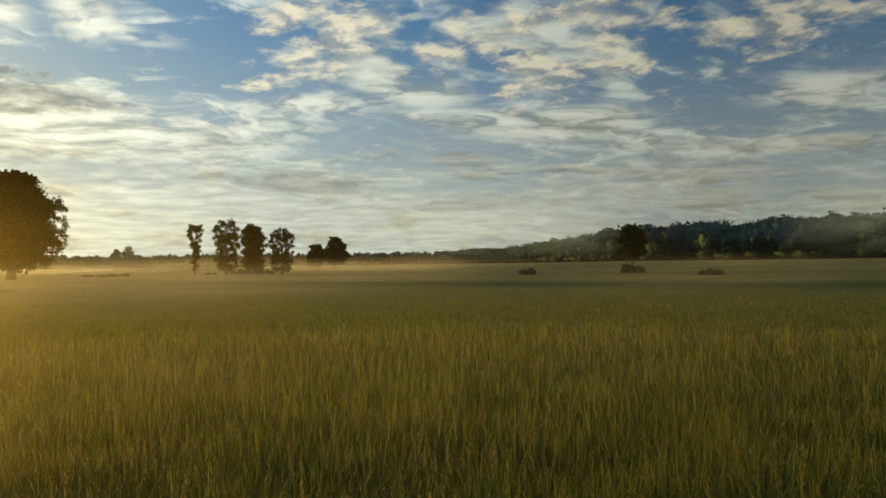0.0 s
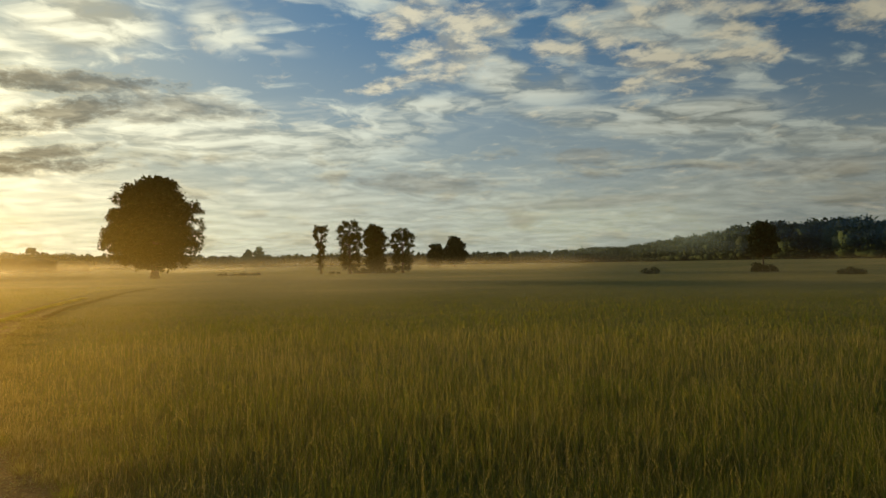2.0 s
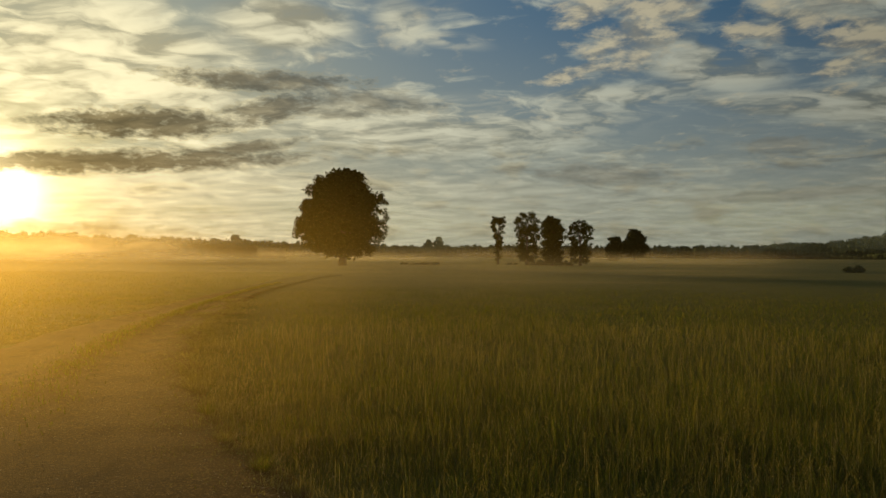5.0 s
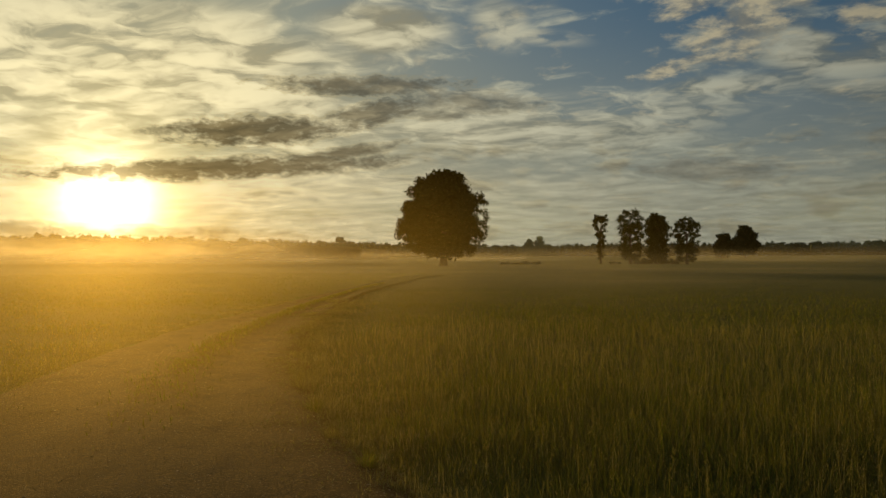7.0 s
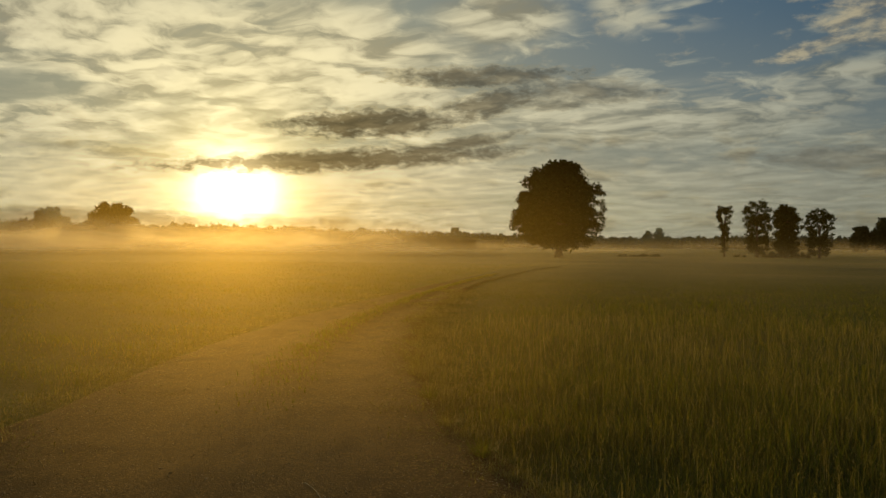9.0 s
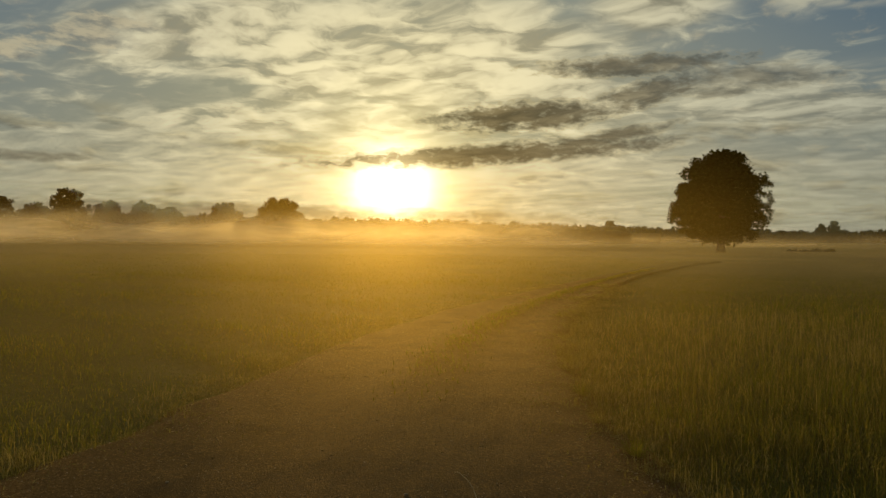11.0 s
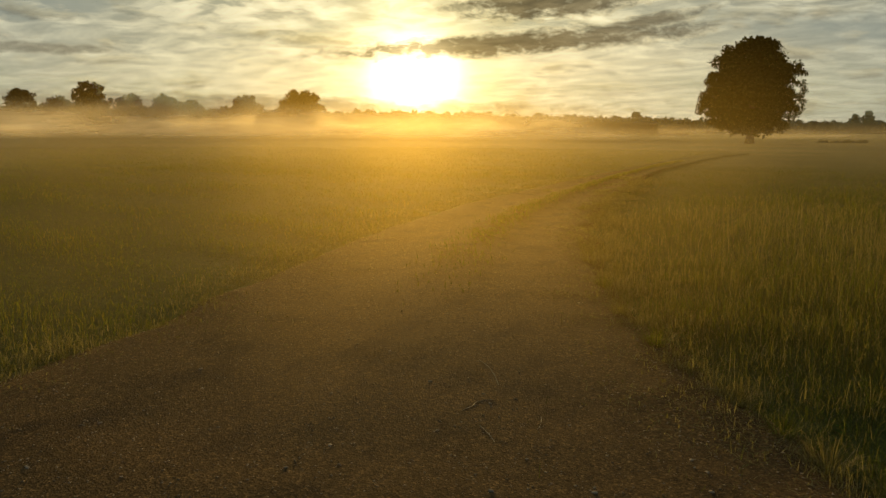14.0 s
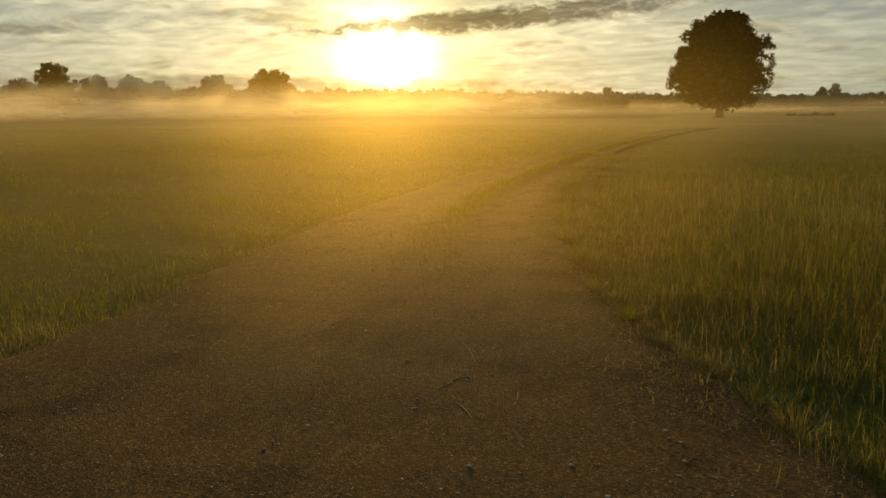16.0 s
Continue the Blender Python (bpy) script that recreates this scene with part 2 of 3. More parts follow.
def track_build(n):
    p = where(n)
    grit = n.math("MULTIPLY_ADD", n.math("SUBTRACT", n.noise(p, 34.0, 8.0, 0.74), 0.5), 1.7, 0.42, clamp=True)
    v = n.node("ShaderNodeTexVoronoi")
    n.put(v.inputs["Vector"], p)
    v.inputs["Scale"].default_value = 95.0
    cell = n.node("ShaderNodeSeparateColor")
    n.put(cell.inputs[0], v.outputs["Color"])
    fleck = n.math("ADD", n.math("MULTIPLY", n.math("POWER", cell.outputs[0], 4.0), 1.1), 0.76)
    patch = n.noise(p, 1.3, 4.0, 0.6)
    c = n.mix(grit, (0.052, 0.030, 0.011), (0.36, 0.215, 0.080))
    c = n.mix(n.ramp(patch, 0.45, 0.7, 0.0, 0.6), c, (0.145, 0.086, 0.032))
    damp = n.noise(n.vec("MULTIPLY", p, (1.0, 0.55, 1.0)), 2.6, 5.0, 0.6)
    c = n.mix(n.ramp(damp, 0.50, 0.68, 0.0, 0.55), c, (0.055, 0.036, 0.020))
    c = n.mix(1.0, c, n.xyz(fleck, fleck, fleck), "MULTIPLY")
    # further along, haze hiding the track is painted as a fade to field colour
    haze_fade = n.math("ADD", n.split(p)[1], n.math("MULTIPLY", n.math("SUBTRACT", patch, 0.5), 30.0))
    c = n.mix(n.ramp(haze_fade, 24.0, 46.0), c, n.mix(grit, (0.075, 0.092, 0.018), (0.17, 0.165, 0.045)))
    h = n.math("ADD", n.math("MULTIPLY", grit, 0.6), v.outputs["Distance"])
    return principled(n, c, 0.95, n.bump(h, 0.4, 0.012), 0.04)


def stone_build(n):
    r = n.node("ShaderNodeObjectInfo").outputs["Random"]
    t = n.math("ADD", n.math("MULTIPLY", n.math("FRACT", n.math("ADD", r, n.math("MULTIPLY", island(n), 7.3))), 1.3), 0.35)
    g = n.noise(where(n), 40.0, 4.0)
    c = n.mix(1.0, n.mix(g, (0.30, 0.22, 0.13), (0.56, 0.44, 0.29)), n.xyz(t, t, t), "MULTIPLY")
    return principled(n, c, 0.85, n.bump(g, 0.4, 0.005), 0.12)


def straw_build(n):
    g = n.noise(where(n), 25.0, 3.0)
    c = n.mix(g, (0.55, 0.45, 0.28), (0.80, 0.70, 0.48))
    return thin(n, c, c, 0.35, 0.45, 0.5)


def mist_material(name, color, forward):
    """A sheet of mist, also used for painted glare and haze: light that meets it goes on, spread mostly forward."""
    def build(n):
        at = n.node("ShaderNodeAttribute")
        at.attribute_name = "mist_share"
        p = n.vec("MULTIPLY", where(n), (1.0, 1.0, 6.0))
        wisps = n.noise(p, 0.045, 5.0, 0.55, 0.5)
        a = n.math("MULTIPLY", at.outputs["Fac"], n.ramp(wisps, 0.3, 0.7, 0.35, 1.35), clamp=True)
        soft = n.node("ShaderNodeBsdfTranslucent")
        n.put(soft.inputs["Color"], color)
        ahead = None
        for bend, share in ((1.4, 1.0), (1.22, 0.35), (1.8, 0.4)):      # drops of several sizes bend light by more or less
            lobe = n.node("ShaderNodeBsdfRefraction")
            n.put(lobe.inputs["Color"], color)
            lobe.inputs["Roughness"].default_value = 1.0
            lobe.inputs["IOR"].default_value = bend
            if ahead is None:
                ahead = lobe
            else:
                both = n.node("ShaderNodeMixShader")
                both.inputs[0].default_value = share
                n.tree.links.new(ahead.outputs[0], both.inputs[1])
                n.tree.links.new(lobe.outputs[0], both.inputs[2])
                ahead = both
        drops = n.node("ShaderNodeMixShader")
        drops.inputs[0].default_value = forward
        n.tree.links.new(soft.outputs[0], drops.inputs[1])
        n.tree.links.new(ahead.outputs[0], drops.inputs[2])
        m = n.node("ShaderNodeMixShader")
        n.put(m.inputs[0], a)
        n.tree.links.new(n.node("ShaderNodeBsdfTransparent").outputs[0], m.inputs[1])
        n.tree.links.new(drops.outputs[0], m.inputs[2])
        return m.outputs[0]
    return material(name, build)


MEADOW = grass_material("meadow grass", (0.069, 0.120, 0.013), (0.255, 0.215, 0.05), 0.60)
LAWN = grass_material("short grass", (0.115, 0.165, 0.020), (0.28, 0.235, 0.045), 0.60)
SEEDS = grass_material("seed heads", (0.18, 0.155, 0.055), (0.36, 0.30, 0.13), 0.5)
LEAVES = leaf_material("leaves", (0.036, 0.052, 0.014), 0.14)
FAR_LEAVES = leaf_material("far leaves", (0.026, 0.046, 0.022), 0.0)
LEAF_GREEN = leaf_material("weed leaves", (0.10, 0.17, 0.03), 0.4)
BARK = material("bark", bark_build)
GROUND = material("field", ground_build)
TRACK = material("gravel", track_build)
STONE = material("stone", stone_build)
STRAW = material("dry stalk", straw_build)
# amber tint puts the veiling glare of the sun into thin haze
GLARE_HAZE = mist_material("amber glare haze", (1.0, 0.78, 0.27), 0.76)
MIST = mist_material("ground mist", (0.80, 0.76, 0.66), 0.06)
# blue tint paints the haze of distance onto a sheet
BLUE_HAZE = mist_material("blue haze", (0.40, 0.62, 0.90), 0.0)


# ---- shared mesh code ----
rng = np.random.default_rng(7)


def smooth(v, a, b):
    k = np.clip((np.asarray(v, float) - a) / (b - a), 0, 1)
    return k * k * (3 - 2 * k)


def land(x, y):
    """Height of the ground."""
    x, y = np.asarray(x, float), np.asarray(y, float)
    r = np.hypot(x, y)
    right = smooth(np.degrees(np.arctan2(x, y)), 24, 38)
    z = 0.95 * smooth(r, 165, 290) + 0.65 * smooth(r, 300, 700) * (1 - right) + right * 0.75 * smooth(r, 170, 320)
    z = z + 0.12 * smooth(r, 25, 70) * np.sin(x * 0.045 + 0.7) * np.cos(y * 0.038)
    return z - 0.35 * smooth(r, 800, 3000)


def mesh_of(name, verts, faces, mat, smooth_faces=False):
    me = bpy.data.meshes.new(name)
    me.from_pydata(verts, [], faces)
    me.materials.append(mat)
    if smooth_faces:
        me.polygons.foreach_set("use_smooth", [True] * len(me.polygons))
    me.update()
    return me


def fast_mesh(name, verts, tris, mat):
    """A mesh from arrays: n x 3 places and m x 3 corners."""
    me = bpy.data.meshes.new(name)
    me.vertices.add(len(verts))
    me.vertices.foreach_set("co", np.ascontiguousarray(verts, np.float32).ravel())
    me.loops.add(tris.size)
    me.loops.foreach_set("vertex_index", np.ascontiguousarray(tris, np.int32).ravel())
    me.polygons.add(len(tris))
    me.polygons.foreach_set("loop_start", np.arange(0, tris.size, 3, dtype=np.int32))
    me.materials.append(mat)
    me.update(calc_edges=True)
    return me


def at_place(az, dist):
    """The place on the ground that many degrees left of +y and metres away."""
    x, y = -dist * math.sin(radians(az)), dist * math.cos(radians(az))
    return x, y, float(land(x, y))


def part(name, me, parent, label=""):
    ob = new(name, me)
    ob.parent = parent
    return tagged(ob, label)


# ---- ground and track ----
RIGHT_EDGE = [(-40, 6.0), (-10, 4.0), (0, 2.0), (3.48, 0.59), (4.6, 0.0), (6.4, -0.91), (9.0, -1.72), (12.6, -2.5), (18, -3.2), (26, -3.6), (36, -3.6), (60, -1.8), (100, 5.0)]
LEFT_EDGE = [(-40, -0.5), (-10, -2.6), (0, -3.9), (3.6, -4.24), (5.0, -4.3), (6.74, -4.57), (10.2, -5.14), (15.8, -5.54), (23.7, -5.3), (33, -4.9), (60, -3.6), (100, 3.0)]


def edge(rows, y):
    return np.interp(y, [r[0] for r in rows], [r[1] for r in rows])


def ground():
    radii = np.concatenate([[0], np.geomspace(1.5, 4200, 70)])
    turns = np.linspace(0, 2 * np.pi, 181)[:-1]
    verts, faces = [(0, 0, -0.02)], []
    for r in radii[1:]:
        x, y = r * np.sin(turns), r * np.cos(turns)
        verts += list(zip(x.tolist(), y.tolist(), land(x, y).tolist()))
    m = len(turns)
    for k in range(m):
        faces.append((0, 1 + (k + 1) % m, 1 + k))
    for i in range(len(radii) - 2):
        for k in range(m):
            a, b = 1 + i * m + k, 1 + i * m + (k + 1) % m
            faces.append((a, b, b + m, a + m))
    tagged(new("ground", mesh_of("ground", verts, faces, GROUND, True)), "flat open meadow land of grass and straw reaching the horizon", "ground", kind="structure")


def track_height(x, y):
    a = edge(LEFT_EDGE, y) - 0.25 + 0.15 * noise.noise((y * 0.9, 3, 0))
    b = edge(RIGHT_EDGE, y) + 0.25 + 0.15 * noise.noise((y * 0.9, 9, 0))
    s = (x - a) / (b - a)
    rut = -0.025 * (math.exp(-((s - 0.3) / 0.1) ** 2) + math.exp(-((s - 0.72) / 0.1) ** 2))
    z = 0.085 + rut + 0.008 * noise.noise((x * 1.7, y * 1.7, 0)) + 0.004 * noise.noise((x * 9, y * 9, 2))
    return z - 0.09 * (max(0, 0.06 - s) + max(0, s - 0.94)) / 0.06 + float(land(x, y))


def track():
    verts, faces = [], []
    ys = np.concatenate([np.arange(-40, -3, 0.5), np.arange(-3, 14, 0.08), np.arange(14, 70, 0.4)])
    cols = 44
    for y in ys:
        a = edge(LEFT_EDGE, y) - 0.25 + 0.15 * noise.noise((y * 0.9, 3, 0))
        b = edge(RIGHT_EDGE, y) + 0.25 + 0.15 * noise.noise((y * 0.9, 9, 0))
        for k in range(cols + 1):
            s = k / cols
            x = a + (b - a) * s
            rut = -0.025 * (math.exp(-((s - 0.3) / 0.1) ** 2) + math.exp(-((s - 0.72) / 0.1) ** 2))
            z = 0.085 + rut + 0.008 * noise.noise((x * 1.7, y * 1.7, 0)) + 0.004 * noise.noise((x * 9, y * 9, 2))
            z -= 0.09 * (max(0, 0.06 - s) + max(0, s - 0.94)) / 0.06
            verts.append((x, y, z + float(land(x, y))))
    for i in range(len(ys) - 1):
        for k in range(cols):
            a = i * (cols + 1) + k
            faces.append((a, a + 1, a + cols + 2, a + cols + 1))
    tagged(new("road", mesh_of("road", verts, faces, TRACK, True)), "brown gravel farm track with shallow wheel ruts", "track", kind="structure")


ground()
track()


# ---- trees ----
def tube(points, radii, sides=8):
    verts, faces = [], []
    for (p, r) in zip(points, radii):
        for k in range(sides):
            a = 2 * math.pi * k / sides
            verts.append((p[0] + r * math.cos(a), p[1] + r * math.sin(a), p[2]))
    for i in range(len(points) - 1):
        for k in range(sides):
            a, b = i * sides + k, i * sides + (k + 1) % sides
            faces.append((a, b, b + sides, a + sides))
    faces.append(tuple(range(sides - 1, -1, -1)))
    faces.append(tuple(range((len(points) - 1) * sides, len(points) * sides)))
    return verts, faces


def leaf_cloud(centres, radii, per, size, squash=0.8):
    """Many small leaves round clump centres, denser on their outer side."""
    n = len(centres)
    d = rng.normal(size=(n * per, 3))
    d /= np.linalg.norm(d, axis=1)[:, None]
    rad = np.repeat(radii, per) * rng.uniform(0.1, 1.0, n * per) ** 0.6 * rng.uniform(0.8, 1.35, n * per)
    p = np.repeat(centres, per, 0) + d * rad[:, None] * np.array([1, 1, squash])
    u = rng.normal(size=(n * per, 3))
    u /= np.linalg.norm(u, axis=1)[:, None]
    v = np.cross(u, rng.normal(size=(n * per, 3)))
    v /= np.linalg.norm(v, axis=1)[:, None]
    s = (size * rng.uniform(0.6, 1.3, n * per))[:, None]
    quad = np.stack([p - u * s, p + v * s * 0.55, p + u * s, p - v * s * 0.55], 1).reshape(-1, 3)
    base = np.arange(n * per)[:, None] * 4
    tris = np.concatenate([base + [0, 1, 2], base + [0, 2, 3]])
    return quad, tris


def crown_points(profile, height, n, lean=0.0):
    """Clump centres inside a crown whose half width at each share of its height is given by profile rows (share, half width)."""
    out = []
    shares, widths = [p[0] for p in profile], [p[1] for p in profile]
    while len(out) < n:
        s = rng.uniform(shares[0], shares[-1] - 0.02)
        w = np.interp(s, shares, widths)
        if rng.uniform() > w / max(widths):
            continue
        a = rng.uniform(0, 2 * np.pi)
        k = math.sqrt(rng.uniform(0.12, 1.0))
        bulge = 1 + 0.24 * noise.noise((2.2 * math.cos(a) + height * 3.1, 2.2 * math.sin(a), s * 4 + height)) + 0.1 * noise.noise((6 * math.cos(a), 6 * math.sin(a), s * 11 + height))
        out.append((w * k * bulge * math.cos(a) + lean * s * height, w * k * bulge * math.sin(a), s * height))
    return np.array(out)


def lobed_points(profile, height, n, lean=0.0):
    """Clump centres on the lobes of a crown whose half width at each share of its height is given by profile rows (share, half width)."""
    out = []
    shares, widths = [p[0] for p in profile], [p[1] for p in profile]
    while len(out) < n:
        s = rng.uniform(shares[0], shares[-1] - 0.05)
        w = np.interp(s, shares, widths)
        if rng.uniform() > w / max(widths):
            continue
        a = rng.uniform(0, 2 * np.pi)
        lobe = rng.uniform(0.15, 0.28) * max(w, 0.4 * max(widths))
        reach = (w - 0.8 * lobe) * math.sqrt(rng.uniform(0.15, 1.0)) * (1 + 0.16 * noise.noise((2.2 * math.cos(a) + height * 3.1, 2.2 * math.sin(a), s * 4 + height)))
        centre = np.array([reach * math.cos(a) + lean * s * height, reach * math.sin(a), s * height])
        for k in range(4):
            d = rng.normal(size=3) + np.array([0.7 * math.cos(a), 0.7 * math.sin(a), 0.35])
            out.append(centre + d / np.linalg.norm(d) * lobe * rng.uniform(0.6, 1.05) * np.array([1, 1, 0.85]))
    return np.array(out[:n])


def tree(az, dist, height, profile, label, clumps=90, per=90, clump=0.9, leaf=0.3, trunk=0.3, limbs=5, lean=0.0, turn=0.0, far=False, core=True, lobed=False):
    root = new("tree")
    x, y, z = at_place(az, dist)
    root.location = (x, y, z)
    root.rotation_euler = (0, 0, radians(turn - az * -1))
    tagged(root, label, "tree")
    top = min(profile[-1][0], 0.97) * height
    pts = [(lean * h + 0.06 * trunk * math.sin(h * 1.3), 0.08 * trunk * math.cos(h), h) for h in np.linspace(-0.15, top * 0.8, 9)]
    rad = [trunk * (1.35 if k == 0 else 1) * (1 - 0.85 * k / 8) for k in range(9)]
    part("trunk", mesh_of("trunk", *tube(pts, rad, 10), BARK, True), root)
    centres = (lobed_points if lobed else crown_points)(profile, height, clumps, lean)
    for k in range(limbs):
        c = centres[int(k * len(centres) / max(1, limbs))]
        h0 = max(profile[0][0] * height * 0.9, c[2] * 0.55)
        a = Vector((lean * h0, 0, h0))
        b = Vector(c)
        way = [a.lerp(b, q) + Vector((0, 0, 0.12 * (b - a).length * math.sin(q * math.pi))) for q in (0, 0.25, 0.5, 0.75, 1)]
        part("limb", mesh_of("limb", *tube(way, [trunk * 0.5 * (1 - 0.85 * q) for q in (0, 0.25, 0.5, 0.75, 1)], 6), BARK, True), root)
    q, t = leaf_cloud(centres, clump * rng.uniform(0.7, 1.25, len(centres)), per, leaf)
    inner = crown_points([(a, 0.62 * b) for a, b in profile], height, max(4, clumps // 3), lean) if core else None
    if core:
        q2, t2 = leaf_cloud(inner, np.full(len(inner), 1.5 * clump), 40, 2.3 * leaf)
        q, t = np.concatenate([q, q2]), np.concatenate([t, t2 + len(q)])
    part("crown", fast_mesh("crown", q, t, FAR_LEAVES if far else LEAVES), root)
    return root


def bush(az, dist, width, height, label):
    root = new("bush")
    x, y, z = at_place(az, dist)
    root.location = (x, y, z)
    root.rotation_euler = (0, 0, radians(az))
    tagged(root, label, "bush")
    n = 22
    centres = np.stack([rng.uniform(-0.42, 0.42, n) * width, rng.uniform(-0.25, 0.25, n) * width, rng.uniform(0.1, 0.62, n) * height], 1)
    centres[:, 2] *= (1 - 3.2 * (centres[:, 0] / width) ** 2) * rng.uniform(0.6, 1.25, n)
    for k in range(3):
        c = centres[k]
        part("stem", mesh_of("stem", *tube([(0, 0, -0.05), (c[0] * 0.5, c[1] * 0.5, c[2] * 0.6), tuple(c)], [0.05, 0.035, 0.012], 5), BARK), root)
    q, t = leaf_cloud(centres, rng.uniform(0.6, 1.1, n) * min(0.36 * height, 0.2 * width), 70, 0.09 * max(height, 0.8))
    q[:, 2] = np.maximum(q[:, 2], 0.02)
    part("foliage", fast_mesh("foliage", q, t, LEAVES), root)


tree(0.0, 135, 16.2, [(0.13, 4.2), (0.19, 6.3), (0.30, 7.7), (0.45, 7.9), (0.62, 7.3), (0.76, 6.2), (0.87, 4.6), (0.95, 2.9), (1.0, 1.6)],
     "large solitary broadleaf tree with a dense rounded dark crown", clumps=760, per=90, clump=0.75, leaf=0.19, trunk=0.62, limbs=9, lobed=True)
tree(-11.3, 158, 10.5, [(0.10, 0.5), (0.28, 0.9), (0.42, 0.7), (0.60, 1.0), (0.80, 1.5), (0.95, 1.0)],
     "slender tall tree with sparse narrow foliage", clumps=100, per=50, clump=0.40, leaf=0.14, trunk=0.2, limbs=8, core=False)
tree(-13.4, 158, 11.2, [(0.06, 1.2), (0.2, 2.0), (0.4, 2.1), (0.65, 2.5), (0.85, 2.1), (0.97, 1.0)],
     "broadleaf tree in a small group with a ragged crown", clumps=210, per=60, clump=0.50, leaf=0.15, trunk=0.3, core=False)
tree(-15.2, 160, 10.0, [(0.05, 1.5), (0.2, 2.2), (0.45, 2.3), (0.7, 2.6), (0.88, 1.9), (0.97, 0.8)],
     "broadleaf tree in a small group with a full crown", clumps=220, per=60, clump=0.52, leaf=0.15, trunk=0.3)
tree(-17.2, 157, 9.2, [(0.07, 1.8), (0.25, 1.9), (0.45, 2.2), (0.68, 2.6), (0.86, 2.1), (0.97, 0.9)],
     "broadleaf tree in a small group with gaps in its crown", clumps=190, per=55, clump=0.48, leaf=0.15, trunk=0.28, core=False)
tree(-21.0, 260, 9.6, [(0.15, 2.6), (0.35, 4.0), (0.6, 4.1), (0.82, 3.0), (0.96, 1.4)],
     "round broadleaf tree standing far out in the meadow", clumps=90, per=80, clump=0.9, leaf=0.32, trunk=0.35, far=True)
tree(-19.6, 262, 7.6, [(0.08, 2.0), (0.35, 2.7), (0.65, 2.6), (0.95, 1.2)],
     "low bushy tree beside a round tree in the mist", clumps=60, per=70, clump=0.8, leaf=0.32, trunk=0.22, far=True)
tree(-42.3, 110, 6.3, [(0.33, 1.2), (0.45, 1.9), (0.65, 2.0), (0.85, 1.5), (0.97, 0.7)],
     "small tree with a bare lower trunk in the meadow", clumps=60, per=70, clump=0.5, leaf=0.2, trunk=0.14, far=True)
tree(31.2, 220, 12.4, [(0.06, 4.0), (0.3, 5.6), (0.5, 6.2), (0.7, 5.6), (0.85, 4.2), (0.97, 2.0)],
     "broad rounded tree rising out of the ground mist", clumps=130, per=80, clump=1.1, leaf=0.32, trunk=0.45, far=True)
tree(33.7, 200, 6.0, [(0.05, 1.4), (0.4, 1.5), (0.75, 1.1), (0.97, 0.4)],
     "small upright tree half hidden in mist", clumps=36, per=60, clump=0.6, leaf=0.26, trunk=0.15, far=True)
for az, dist, h, w in [(35.0, 320, 14.6, 5.6), (38.6, 330, 12.6, 4.6), (40.2, 325, 14.2, 5.4), (42.6, 320, 14.2, 5.0), (44.9, 310, 17.8, 6.4), (46.8, 320, 13.0, 4.5), (49.0, 315, 15.0, 5.5), (51.5, 320, 14.0, 6.0)]:
    tree(az, dist, h, [(0.03, 1.0 * w), (0.3, 1.15 * w), (0.55, 1.15 * w), (0.8, 0.95 * w), (0.97, 0.45 * w)],
         "broadleaf tree of a distant row above the mist", clumps=100, per=60, clump=1.2, leaf=0.4, trunk=0.35, limbs=4, far=True)
bush(-42.3, 109, 3.1, 1.6, "low bush round the foot of a small tree")
bush(-34.9, 105, 2.7, 1.05, "low dark bush in the open meadow")
bush(-47.6, 90, 2.7, 1.1, "low dark bush in the open meadow")
for az, w, h in [(-4.5, 1.8, 0.65), (-5.3, 2.2, 0.45), (-5.95, 1.7, 0.8), (-6.7, 2.0, 0.75)]:
    bush(az, 150, w, h, "small low bush in a row on the meadow")
for az, w, h in [(-14.3, 4.0, 1.5), (-16.1, 3.6, 1.2)]:
    bush(az, 158, w, h, "dark undergrowth between the trees of the group")
bush(-12.3, 159, 2.4, 0.8, "low scrub between the slender tree and the group")


def lump():
    """A coarse round body for the inside of a far crown."""
    bm = bmesh.new()
    bmesh.ops.create_icosphere(bm, subdivisions=2, radius=1)
    v = np.array([tuple(p.co) for p in bm.verts])
    t = np.array([[p.index for p in f.verts] for f in bm.faces])
    bm.free()
    return v, t


def woodland(name, rows, label, count, per, leaf, mat):
    """A far wood: rows of (degrees, distance, height), joined full crowns down to the ground."""
    q_all, t_all, base = [], [], 0
    ball, ball_tris = lump()
    for az, dist, h in rows:
        x, y, z = at_place(az, dist)
        foot = np.array([x, y, z])
        w = h * rng.uniform(0.34, 0.50)
        bodies = [(0, 0, 0.48, 0.85, 0.44), (0.2, 0, 0.14, 1.3, 0.18)]
        bodies += [(*rng.uniform(-0.85, 0.85, 2), rng.uniform(0.35, 0.82), rng.uniform(0.28, 0.45), rng.uniform(0.12, 0.20)) for k in range(6)]
        for bx, by, bz, br, bh in bodies:
            size = np.array([br * w, br * w, bh * h])
            mid = foot + np.array([bx * w, by * w, bz * h])
            v = ball * rng.uniform(0.62, 0.98, (len(ball), 1)) * size + mid
            d = rng.normal(size=(count, 3))
            d /= np.linalg.norm(d, axis=1)[:, None]
            q, t = leaf_cloud(mid + d * size, np.full(count, 0.10 * h), per, leaf * h)
            q_all += [v, q]
            t_all += [ball_tris + base, t + base + len(v)]
            base += len(v) + len(q)
    tagged(new(name, fast_mesh(name, np.concatenate(q_all), np.concatenate(t_all), mat)), label, "woodland", kind="stuff")


